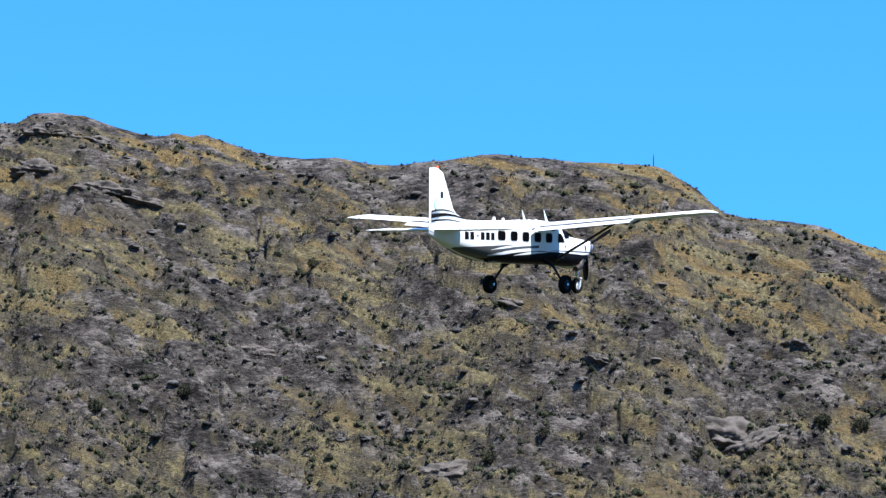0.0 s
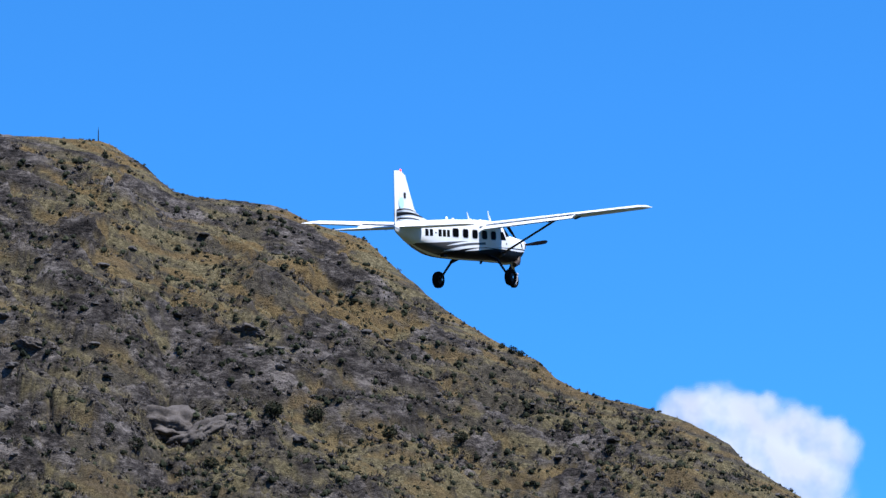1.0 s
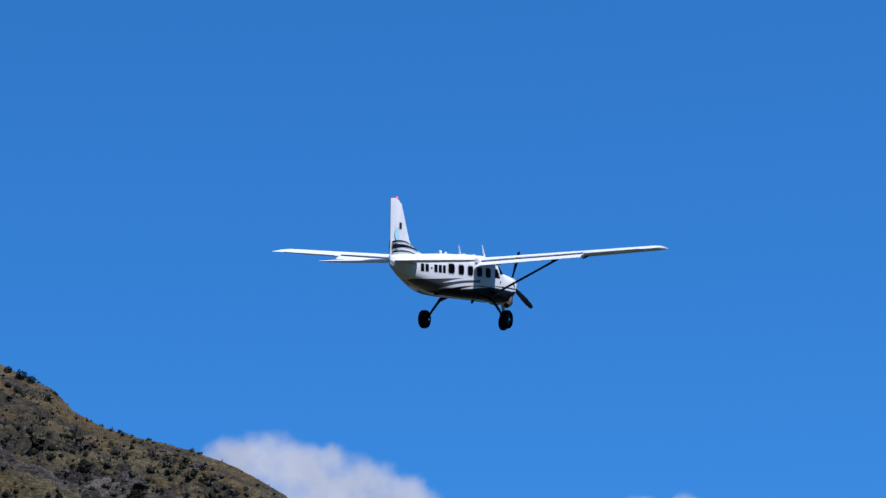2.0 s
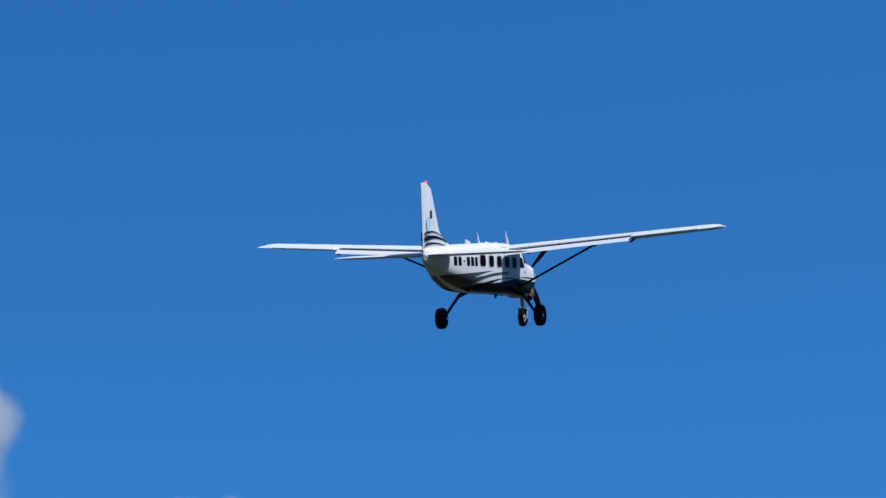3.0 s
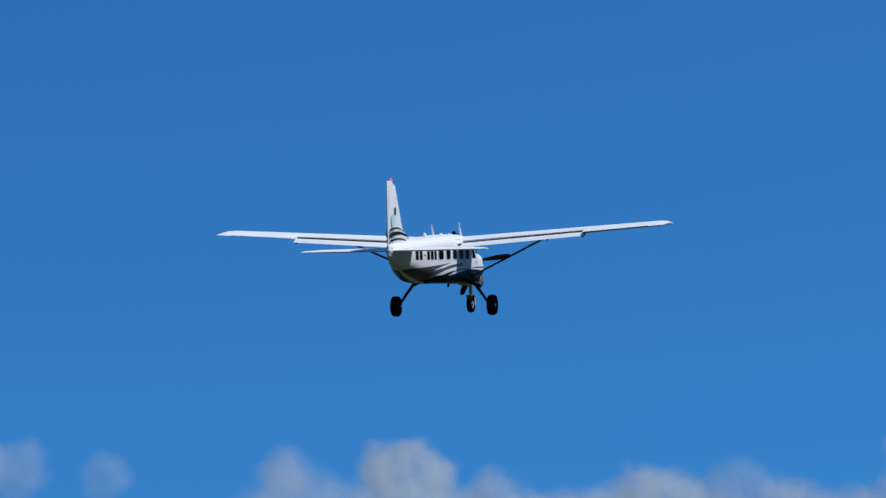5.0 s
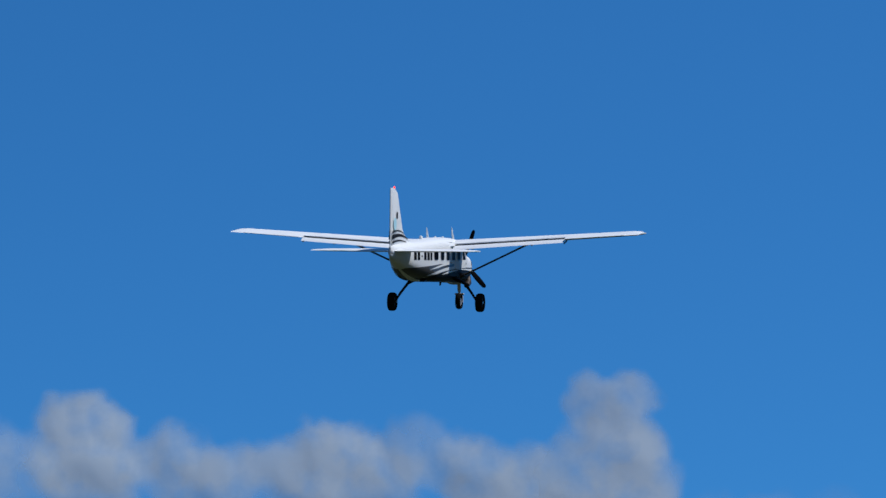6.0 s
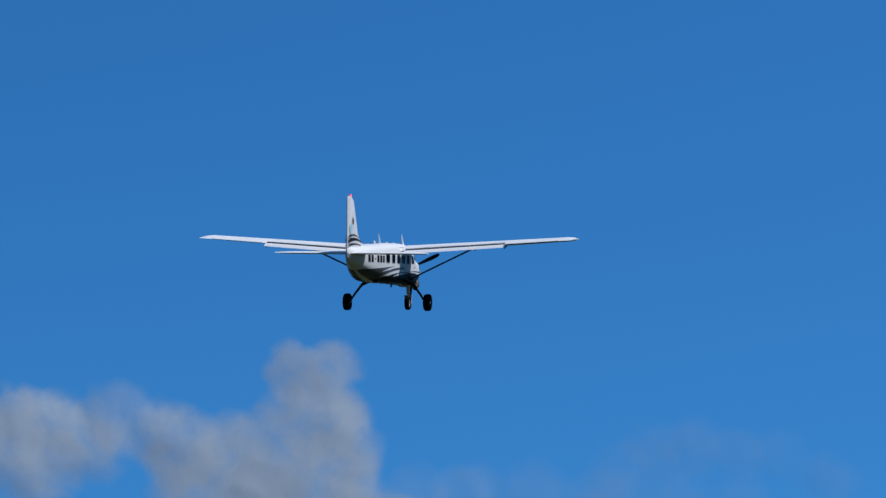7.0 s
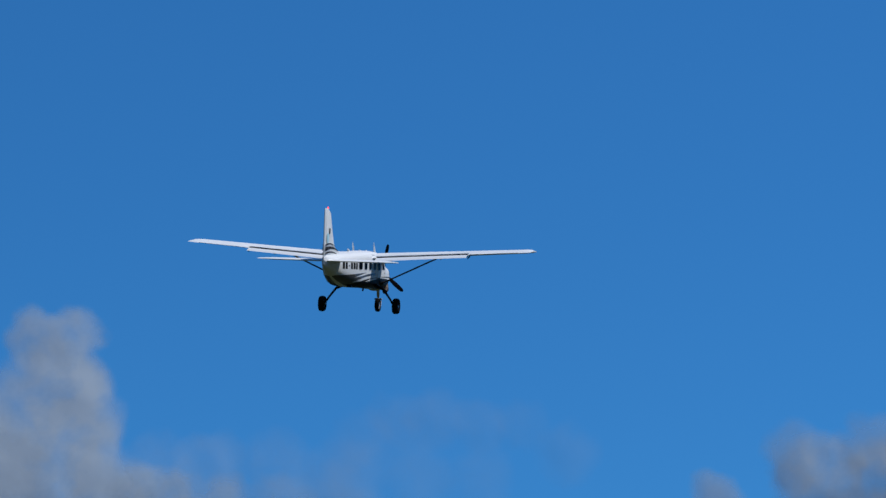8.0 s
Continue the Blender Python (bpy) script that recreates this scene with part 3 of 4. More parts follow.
cloud("cloud", THERE, [(61.6, 5.5, 0.47, 0.5), (61.97, 5.04, 0.62, 0.8), (62.64, 4.99, 0.62, 0.9), (63.32, 5.5, 0.58, 0.6), (63.43, 4.89, 0.72, 0.9), (60.36, 4.63, 0.43, 0.7),
                       (64.15, 4.99, 0.82, 0.9)],
      "ragged grey cumulus cloud low in the sky", 47, HAZED)
cloud("cloud", THERE, [(49.64, 4.68, 0.56, 0.9), (50.42, 4.58, 0.51, 0.8), (51.36, 4.47, 0.51, 0.7), (52.4, 4.42, 0.62, 0.4), (53.44, 4.37, 0.72, 0.3)],
      "flat white cloud bank low in the sky", 48, HAZED)
cloud("cloud", THERE, [(54.48, 6.05, 0.45, 0.14), (55.21, 6.1, 0.5, 0.16), (56.04, 6.03, 0.45, 0.13), (56.77, 5.95, 0.4, 0.1), (53.85, 5.7, 0.5, 0.1), (52.4, 5.19, 0.6, 0.2), (50.2, 5.1, 0.6, 0.2), (53.6, 5.1, 0.6, 0.18), (54.8, 5.0, 0.6, 0.15), (56.0, 4.95, 0.6, 0.12),
                       (51.15, 5.24, 0.51, 0.25), (57.6, 5.5, 0.51, 0.12)],
      "faint wisps of thin haze cloud", 49, HAZED)

# ---------------------------------------------------------------- mast on the ridge
def place_on_hill(az, back=0.0):
    r = float(ridge_r(az)) + back
    h = float(hill(np.array([az]), np.array([r]))[0][0])
    return Vector(to_world(az, r, h))


def make_mast(az):
    base = place_on_hill(az)
    mast = tagged(new("radio_mast"), "thin dark metal mast standing on the ridge", "mast")
    mast.location = base
    part("pole", tube(bmesh.new(), (0, 0, -0.2), (0, 0, 0.62), 0.036, 0.026), DARK, mast)
    part("antenna", tube(bmesh.new(), (0, 0, 0.6), (0, 0, 0.82), 0.013, 0.008), DARK, mast)
    part("hut", smooth_box(0.16, 0.13, 0.18, (-0.28, 0.05, 0.02)), DARK, mast, "small dark equipment box")


def smooth_box(x, y, z, at=(0, 0, 0), bevel=0.02):
    bm = bmesh.new()
    bmesh.ops.create_cube(bm, size=1, matrix=Matrix.Translation(at) @ Matrix.Diagonal((x, y, z, 1)))
    bmesh.ops.bevel(bm, geom=bm.edges[:], offset=min(bevel, x / 3, y / 3, z / 3), segments=2, affect="EDGES")
    return smooth(bm)


make_mast(3.88)

# ---------------------------------------------------------------- the aeroplane: x forward, y to its left, z up
FX = (-6.64, -6.4, -5.6, -4.6, -3.6, -2.8, -2.0, -1.0, 0.4, 1.05, 1.35, 1.7, 2.0, 2.2, 2.6, 3.1, 3.5, 3.8, 4.0, 4.12)
FB = (0.14, 0.02, -0.26, -0.53, -0.71, -0.78, -0.81, -0.82, -0.82, -0.82, -0.83, -0.84, -0.85, -0.86, -0.86, -0.83, -0.76, -0.64, -0.48, -0.32)
FT = (0.5, 0.53, 0.58, 0.65, 0.72, 0.77, 0.8, 0.82, 0.83, 0.81, 0.76, 0.58, 0.4, 0.35, 0.32, 0.28, 0.25, 0.2, 0.15, 0.1)
FW = (0.04, 0.12, 0.31, 0.53, 0.71, 0.79, 0.81, 0.82, 0.82, 0.81, 0.8, 0.78, 0.75, 0.72, 0.67, 0.6, 0.54, 0.46, 0.38, 0.28)
FN = (2.0, 2.1, 2.5, 3.0, 3.6, 4.2, 4.6, 4.8, 4.8, 4.6, 4.4, 4.0, 3.6, 3.3, 3.0, 2.7, 2.5, 2.3, 2.2, 2.1)


def section(x):
    return [table(FX, c, x) for c in (FB, FT, FW, FN)]


def skin(x, z, side, proud=0.0):
    """The point of the fuselage's skin at x and z, on the left (1) or right (-1), lifted by proud."""
    b, t, w, n = section(x)
    c, h = (b + t) / 2, (t - b) / 2
    q = min(abs((z - c) / h), 1.0)
    y = w * (1 - q ** n) ** (1 / n)
    ny, nz = (y / w) ** (n - 1) / w + 1e-6, math.copysign(q ** (n - 1) / h, z - c)
    k = math.hypot(ny, nz)
    return Vector((x, side * (y + proud * ny / k), z + proud * nz / k))


def fuselage():
    bm = bmesh.new()
    xs = sorted(set([round(x, 3) for x in np.linspace(-6.64, 4.12, 74)] + list(FX)))
    N, rings = 48, []
    for x in xs:
        b, t, w, n = section(x)
        ring = []
        for k in range(N):
            a = 2 * math.pi * k / N
            ca, sa_ = math.cos(a), math.sin(a)
            ring.append(bm.verts.new((x, w * math.copysign(abs(ca) ** (2 / n), ca), (b + t) / 2 + (t - b) / 2 * math.copysign(abs(sa_) ** (2 / n), sa_))))
        rings.append(ring)
    for r0, r1 in zip(rings, rings[1:]):
        for k in range(N):
            bm.faces.new((r0[k], r0[(k + 1) % N], r1[(k + 1) % N], r1[k]))
    bm.faces.new(rings[0])
    bm.faces.new(list(reversed(rings[-1])))
    bmesh.ops.recalc_face_normals(bm, faces=bm.faces)
    return smooth(bm, 50)


def patch(x0, x1, lo, hi, side, proud, nx=40, nz=10, inset=0.0):
    """A thin sheet laid on the skin between the heights lo(x) and hi(x)."""
    bm = bmesh.new()
    grid = []
    for i in range(nx + 1):
        x = lerp(x0, x1, i / nx)
        b, t, w, n = section(x)
        za, zb = max(lo(x), b + 0.001), min(hi(x), t - 0.001)
        zb = max(za, zb)
        c, h = (b + t) / 2, (t - b) / 2
        ta, tb = math.asin(max(-1, min(1, (za - c) / h))), math.asin(max(-1, min(1, (zb - c) / h)))
        grid.append([bm.verts.new(skin(x, c + h * math.sin(lerp(ta, tb, j / nz)), side, proud)) for j in range(nz + 1)])
    for i in range(nx):
        for j in range(nz):
            q = [grid[i][j], grid[i + 1][j], grid[i + 1][j + 1], grid[i][j + 1]]
            bm.faces.new(q if side < 0 else list(reversed(q)))
    bmesh.ops.remove_doubles(bm, verts=bm.verts, dist=0.0004)
    bmesh.ops.dissolve_degenerate(bm, dist=0.0004, edges=bm.edges)
    for fc in bm.faces:
        fc.smooth = True
    return bm


def rounded(xc, zc, w, h, rad):
    """Lower and upper edge of a rounded window as functions of x."""
    def half(x):
        d = max(0.0, abs(x - xc) - (w / 2 - rad))
        return h / 2 - rad + math.sqrt(max(rad * rad - d * d, 0.0))
    return (lambda x: zc - half(x)), (lambda x: zc + half(x))


def airfoil(chord, thick, n=14):
    """Points of a section from the trailing edge over the top to the nose and back: (aft, up)."""
    out = []
    for k in range(n + 1):
        s = 0.5 * (1 + math.cos(math.pi * k / n))
        y = 5 * thick * (0.2969 * math.sqrt(s) - 0.126 * s - 0.3516 * s * s + 0.2843 * s ** 3 - 0.1036 * s ** 4)
        out.append((s * chord, (y * 1.15 + 0.02 * (1 - s) * s * 4) * chord))
    for k in range(1, n):
        s = 0.5 * (1 - math.cos(math.pi * k / n))
        y = 5 * thick * (0.2969 * math.sqrt(s) - 0.126 * s - 0.3516 * s * s + 0.2843 * s ** 3 - 0.1036 * s ** 4)
        out.append((s * chord, (-y * 0.85 + 0.02 * (1 - s) * s * 4) * chord))
    return out


def loft(rings, close=True):
    bm = bmesh.new()
    vs = [[bm.verts.new(p) for p in r] for r in rings]
    n = len(vs[0])
    for a, b in zip(vs, vs[1:]):
        for k in range(n):
            bm.faces.new((a[k], a[(k + 1) % n], b[(k + 1) % n], b[k]))
    if close:
        bm.faces.new(vs[0])
        bm.faces.new(list(reversed(vs[-1])))
    bmesh.ops.recalc_face_normals(bm, faces=bm.faces)
    return smooth(bm, 35)


WING_Z, DIHEDRAL = 0.545, math.tan(radians(3.8))


def wing_at(y):
    """Leading edge x, chord, height and incidence of the wing at the distance y from the middle."""
    k = max(0.0, (abs(y) - 0.6) / 7.3)
    lead = lerp(1.07, 0.76, k)
    chord = lerp(2.0, 1.55, k)
    return lead, chord, WING_Z + DIHEDRAL * abs(y), radians(lerp(2.5, 2.4, k))


def wing_ring(y, cut=1.0, tip=1.0):
    lead, chord, z, inc = wing_at(y)
    ring = []
    for aft, up in airfoil(chord, lerp(0.155, 0.115, abs(y) / 7.9) * tip):
        if aft > cut * chord:
            up *= 0.9
            aft = cut * chord
        ring.append((lead - aft, y, z + up - (aft - 0.3 * chord) * math.sin(inc)))
    return ring


def wing(side):
    ys = [0.0, 0.55, 0.85]
    rings = [wing_ring(side * y) for y in ys]
    rings += [wing_ring(side * y, 0.77) for y in (0.88, 1.8, 3.0, 4.2, 5.16)]
    rings += [wing_ring(side * y) for y in (5.19, 6.2, 7.2, 7.68)]
    rings += [wing_ring(side * 7.93, 1, 0.75), wing_ring(side * 8.04, 1, 0.3)]
    return loft(rings)


def panel_on_wing(side, y0, y1, c0, c1, drop, thick, angle, shift=0.0):
    """A flap or aileron with its own section, hinged at the fraction c0 of the chord."""
    rings = []
    for k in range(7):
        y = lerp(y0, y1, k / 6)
        lead, chord, z, inc = wing_at(y)
        hx, hz = lead - c0 * chord - shift, z - (c0 - 0.3) * chord * math.sin(inc) - drop
        L = (c1 - c0) * chord
        ring = []
        for aft, up in airfoil(L, thick, 8):
            ring.append((hx - aft * math.cos(angle) - up * math.sin(angle), side * y, hz + up * math.cos(angle) - aft * math.sin(angle)))
        rings.append(ring)
    return loft(rings)


def slab(outline, thick, lean=(0, 0, 0), axis="y", taper=0.25):
    """A lens-section plate from an outline of (x, z): its rim thinner than its middle."""
    bm = bmesh.new()
    cx, cz = sum(p[0] for p in outline) / len(outline), sum(p[1] for p in outline) / len(outline)
    rim_a = [bm.verts.new((x, thick * taper, z)) for x, z in outline]
    rim_b = [bm.verts.new((x, -thick * taper, z)) for x, z in outline]
    in_a = [bm.verts.new((lerp(x, cx, 0.3), thick, lerp(z, cz, 0.12))) for x, z in outline]
    in_b = [bm.verts.new((lerp(x, cx, 0.3), -thick, lerp(z, cz, 0.12))) for x, z in outline]
    n = len(outline)
    for k in range(n):
        j = (k + 1) % n
        bm.faces.new((rim_a[k], rim_a[j], in_a[j], in_a[k]))
        bm.faces.new((rim_b[j], rim_b[k], in_b[k], in_b[j]))
        bm.faces.new((rim_a[j], rim_a[k], rim_b[k], rim_b[j]))
    bm.faces.new(in_a)
    bm.faces.new(list(reversed(in_b)))
    bmesh.ops.recalc_face_normals(bm, faces=bm.faces)
    return smooth(bm, 30)


def fin_side(x0, z0, x1, z1, x2, z2, x3, z3, y):
    """A flat marking on the fin: a thin prism proud of its side."""
    bm = bmesh.new()
    vs = [bm.verts.new((x, y, z)) for x, z in ((x0, z0), (x1, z1), (x2, z2), (x3, z3))]
    bm.faces.new(vs)
    return bm


def band(points, width0, width1, y):
    """A curved stripe on the fin, of changing width."""
    bm = bmesh.new()
    rows = []
    n = len(points) - 1
    for k, (x, z) in enumerate(points):
        w = lerp(width0, width1, k / n) / 2
        rows.append((bm.verts.new((x, y, z - w)), bm.verts.new((x, y, z + w))))
    for a, b in zip(rows, rows[1:]):
        bm.faces.new((a[0], b[0], b[1], a[1]) if y < 0 else (a[1], b[1], b[0], a[0]))
    return bm


def strut_bar(a, b, chord, thick):
    """A streamlined bar."""
    a, b = Vector(a), Vector(b)
    rings = []
    for p in (a, lerp(a, b, 0.5), b):
        ring = []
        for k in range(14):
            t = 2 * math.pi * k / 14
            ring.append((p.x + math.cos(t) * chord / 2, p.y, p.z + math.sin(t) * thick / 2))
        rings.append(ring)
    return loft(rings)


def tyre(rad, width, n=32):
    bm = bmesh.new()
    prof = [(rad * 0.52, width * 0.36), (rad * 0.72, width * 0.5), (rad * 0.9, width * 0.47), (rad * 0.98, width * 0.3), (rad, 0.0)]
    prof = prof + [(r, -y) for r, y in reversed(prof[:-1])]
    rings = []
    for k in range(n):
        a = 2 * math.pi * k / n
        rings.append([bm.verts.new((math.cos(a) * r, y, math.sin(a) * r)) for r, y in prof])
    for k in range(n):
        for j in range(len(prof) - 1):
            bm.faces.new((rings[k][j], rings[(k + 1) % n][j], rings[(k + 1) % n][j + 1], rings[k][j + 1]))
    bmesh.ops.recalc_face_normals(bm, faces=bm.faces)
    return smooth(bm, 40)


def rim(rad, width):
    bm = bmesh.new()
    for y0, y1, r0, r1 in ((-width / 2, width / 2, rad, rad), (width / 2, width * 0.62, rad * 0.45, rad * 0.38), (-width * 0.62, -width / 2, rad * 0.38, rad * 0.45)):
        tube(bm, (0, y0, 0), (0, y1, 0), r0, r1, 24)
    return smooth(bm, 30)


def wheel(name, at, rad, width, plane):
    w = part(name, tyre(rad, width), RUBBER, plane)
    w.location = at
    part("rim", rim(rad * 0.54, width * 0.6), PALE if rad < 0.33 else DARK, w, "grey metal wheel rim")
    return w


def blade():
    rings = []
    for r, c, th, tw in ((0.14, 0.11, 0.09, 70), (0.28, 0.14, 0.07, 60), (0.5, 0.2, 0.045, 46), (0.85, 0.23, 0.032, 34), (1.15, 0.2, 0.024, 27), (1.28, 0.16, 0.018, 24), (1.34, 0.06, 0.01, 23)):
        t = radians(tw)
        ring = []
        for k in range(12):
            a = 2 * math.pi * k / 12
            u, v = math.cos(a) * c / 2, math.sin(a) * th / 2
            ring.append((v * math.cos(t) + u * math.sin(t), u * math.cos(t) - v * math.sin(t), r))
        rings.append(ring)
    return loft(rings)


def make_aeroplane():
    plane = tagged(new("aeroplane"), "white high-wing turboprop aeroplane with black swooshes, flying, flaps lowered", "aeroplane")
    body = part("fuselage", fuselage(), WHITE, plane)
    for side in (1, -1):
        # livery on the skin
        black_top = lambda x: table((-4.3, -3.6, -2.6, -1.6, -0.6, 1.5, 3.0, 4.1), (-0.5, -0.5, -0.44, -0.36, -0.32, -0.36, -0.4, -0.36), x)
        part("black_belly_band", patch(-4.0, 4.08, lambda x: -2, lambda x: black_top(x) - max(0, -2.2 - x) * 0.12, side, 0.005, 70, 12), BLACK, body, "glossy black lower flank")
        # grey livery swoosh, darker and wider to paint in shade under the rear belly
        part("grey_swoosh_and_shade", patch(-5.3, -0.4, lambda x: table((-5.3, -4.4, -3.6, -2.6, -0.4), (-0.36, -0.9, -0.9, -0.7, -0.42), x),
                                  lambda x: table((-5.3, -4.4, -3.4, -2.4, -0.4), (-0.3, -0.26, -0.2, -0.14, -0.1), x), side, 0.004, 50, 8), GREY, body, "grey swoosh stripe, darkened and widened to paint in the rear belly's shade")
        for x0, x1, za, zb, w in ((-3.55, 0.2, -0.36, -0.08, 0.055), (-3.6, 0.6, -0.57, -0.24, 0.085), (-2.1, 0.3, -0.54, -0.37, 0.06)):
            rise = lambda x, x0=x0, x1=x1, za=za, zb=zb: lerp(za, zb, 1 - (1 - (x - x0) / (x1 - x0)) ** 2.4)
            wide = lambda x, x0=x0, x1=x1, w=w: w * min(1.0, 0.12 + (x - x0) / 0.9) * min(1.0, (x1 - x) / 1.2 + 0.05)
            part("white_stripe", patch(x0, x1, lambda x: rise(x) - wide(x), lambda x: rise(x) + wide(x) * 0.35, side, 0.008, 40, 4), WHITE, body, "curved white stripe")
        part("black_pinstripe", patch(0.3, 4.0, lambda x: -0.3, lambda x: -0.3 + 0.035 * min(1, (x - 0.3) / 1.5), side, 0.007, 50, 3), BLACK, body)
        # windows
        for xc, w in ((-2.93, 0.46), (-2.13, 0.46), (-1.33, 0.46), (-0.5, 0.46), (0.3, 0.46)):
            lo, hi = rounded(xc, 0.19, w + 0.07, 0.42, 0.12)
            fr = part("window_frame", patch(xc - w / 2 - 0.034, xc + w / 2 + 0.034, lo, hi, side, 0.006, 16, 6), PALE, body)
            lo, hi = rounded(xc, 0.19, w, 0.36, 0.1)
            part("window_pane", patch(xc - w / 2 + 0.001, xc + w / 2 - 0.001, lo, hi, side, 0.011, 16, 6), GLASS, fr, "dark cabin window glass")
        part("cockpit_window", patch(0.96, 1.46, lambda x: 0.04, lambda x: table((0.96, 1.2, 1.46), (0.38, 0.38, 0.08), x), side, 0.009, 14, 6), GLASS, body, "dark cockpit door window")
        part("windscreen_half", patch(1.32, 1.98, lambda x: table((1.32, 1.5, 1.98), (0.5, 0.2, 0.22), x), lambda x: 2.0, side, 0.009, 18, 12), GLASS, body, "dark windscreen glass")
        # registration as plain bars
        for k in range(6):
            xa = -4.93 + k * 0.275
            if k == 2:
                part("marking_bar", patch(xa + 0.05, xa + 0.16, lambda x: 0.12, lambda x: 0.17, side, 0.006, 2, 2), BLACK, body)
            else:
                part("marking_bar", patch(xa, xa + 0.2, lambda x: 0.0, lambda x: 0.29, side, 0.006, 3, 4), BLACK, body)
        part("door_handle", patch(1.5, 1.58, lambda x: -0.14, lambda x: -0.07, side, 0.012, 2, 2), BLACK, body)
        part("air_scoop", patch(3.3, 3.44, lambda x: -0.14 - (x - 3.3), lambda x: 0.04 - (x - 3.3) * 0.6, side, 0.012, 6, 3), DARK, body)
        # wing with its moving surfaces
        wg = part("wing", wing(side), WHITE, plane)
        part("flap", panel_on_wing(side, 0.9, 5.15, 0.775, 1.04, 0.035, 0.17, radians(14), 0.02), WHITE, wg)
        # solid dark bar that paints the shade of the flap's slot
        part("flap_gap_shade", panel_on_wing(side, 0.9, 5.15, 0.755, 0.785, -0.02, 0.8, radians(8)), DARK, wg, "dark bar for the shade in the slot ahead of the flap")
        part("aileron", panel_on_wing(side, 5.24, 7.5, 0.78, 1.012, -0.012, 0.17, radians(2)), WHITE, wg)
        # likewise for the aileron: its shadow line as a dark bar
        part("aileron_gap_shade", panel_on_wing(side, 5.2, 7.5, 0.765, 0.79, -0.028, 0.8, radians(2)), DARK, wg, "dark bar for the shade in the slot ahead of the aileron")
        for y in (1.6, 3.9, 5.15):
            lead, chord, z, inc = wing_at(y)
            part("flap_track", strut_bar((lead - chord * 0.62, side * y, z - 0.1), (lead - chord * 0.86, side * y + 0.001, z - 0.2), 0.26, 0.06), DARK, wg)
        part("wing_tip_light", smooth_box(0.22, 0.06, 0.05, (0.5, side * 8.03, WING_Z + 8.03 * DIHEDRAL + 0.01)), PALE, wg)
        lead, chord, z, inc = wing_at(3.65)
        part("wing_strut", strut_bar((1.0, side * 0.76, -0.6), (0.5, side * 3.65, z - 0.06), 0.24, 0.075), DARK, plane, "dark wing strut")
        part("strut_fairing", strut_bar((1.02, side * 0.72, -0.62), (0.98, side * 0.92, -0.53), 0.4, 0.15), DARK, plane)
        # tail
        rings = []
        for k in range(7):
            t = k / 6
            y, le, ch = 3.1 * t, lerp(-5.1, -5.42, t), lerp(1.35, 0.92, t)
            rings.append([(le - aft, side * y, 0.32 + up) for aft, up in airfoil(ch, 0.1 if k < 6 else 0.05, 10)])
        tp = part("tailplane", loft(rings), WHITE, plane)
        bm = bmesh.new()
        bmesh.ops.create_cube(bm, size=1, matrix=Matrix.Translation((-5.95, side * 1.7, 0.352)) @ Matrix.Rotation(side * radians(-2.6), 4, "Z") @ Matrix.Diagonal((0.02, 2.5, 0.006, 1)))
        part("elevator_hinge_line", bm, DARK, tp)
        # main gear
        leg = bmesh.new()
        pts = [(0.1, 0.74, -0.68), (0.1, 1.1, -0.84), (0.08, 1.42, -1.26), (0.06, 1.64, -1.6)]
        for k in range(3):
            a, b = pts[k], pts[k + 1]
            tube(leg, (a[0], side * a[1], a[2]), (b[0], side * b[1], b[2]), 0.064 - 0.008 * k, 0.056 - 0.008 * k, 12)
        gl = part("gear_leg", smooth(leg, 50), DARK, plane)
        part("gear_fairing", strut_bar((0.1, side * 0.66, -0.66), (0.1, side * 1.1, -0.85), 0.34, 0.15), BLACK, gl)
        part("axle", tube(bmesh.new(), (0.06, side * 1.54, -1.6), (0.06, side * 1.86, -1.6), 0.05, 0.05), STEEL, gl)
        wheel("main_wheel", (0.06, side * 1.74, -1.6), 0.36, 0.27, plane)
        # roof aerials
        part("aerial", smooth(tube(tube(bmesh.new(), (0.62, side * 0.5, 0.84), (0.5, side * 0.5, 1.08), 0.05, 0.03), (0.5, side * 0.5, 1.07), (0.42, side * 0.5, 1.27), 0.03, 0.012)), WHITE, plane)

    # fin, rudder and markings
    fin = part("fin", slab([(-3.85, 0.68), (-4.4, 0.79), (-4.8, 0.93), (-5.08, 1.12), (-6.06, 2.6), (-6.25, 2.62), (-6.2, 0.5), (-5.0, 0.5)], 0.05, taper=0.15), WHITE, plane)
    part("rudder", slab([(-6.22, 0.2), (-6.255, 2.62), (-6.63, 2.6), (-6.62, 0.48), (-6.5, 0.2)], 0.035), WHITE, plane)
    part("tail_cone", loft([[(x, r * math.cos(t) * 0.75, z + r * math.sin(t)) for t in [2 * math.pi * k / 14 for k in range(14)]]
                           for x, r, z in ((-6.1, 0.22, 0.2), (-6.4, 0.17, 0.25), (-6.6, 0.1, 0.31), (-6.66, 0.03, 0.33))]), WHITE, plane)
    for y in (0.064, -0.064):
        part("dark_marking", fin_side(-5.96, 1.5, -5.79, 1.5, -5.79, 1.74, -5.96, 1.74, y), DARK, fin, "small dark grey panel")
        disc = bmesh.new()
        bmesh.ops.create_circle(disc, cap_ends=True, segments=24, radius=1, matrix=Matrix.Translation((-6.16, y, 1.3)) @ Matrix.Rotation(radians(90), 4, "X") @ Matrix.Diagonal((0.2, 0.23, 1, 1)))
        part("aqua_marking", disc, AQUA, fin, "pale aqua round emblem")
        for z0, w0, w1, x1 in ((0.98, 0.07, 0.02, -4.9), (0.81, 0.17, 0.03, -4.4), (0.62, 0.08, 0.02, -4.3)):
            pts = []
            for k in range(15):
                t = k / 14
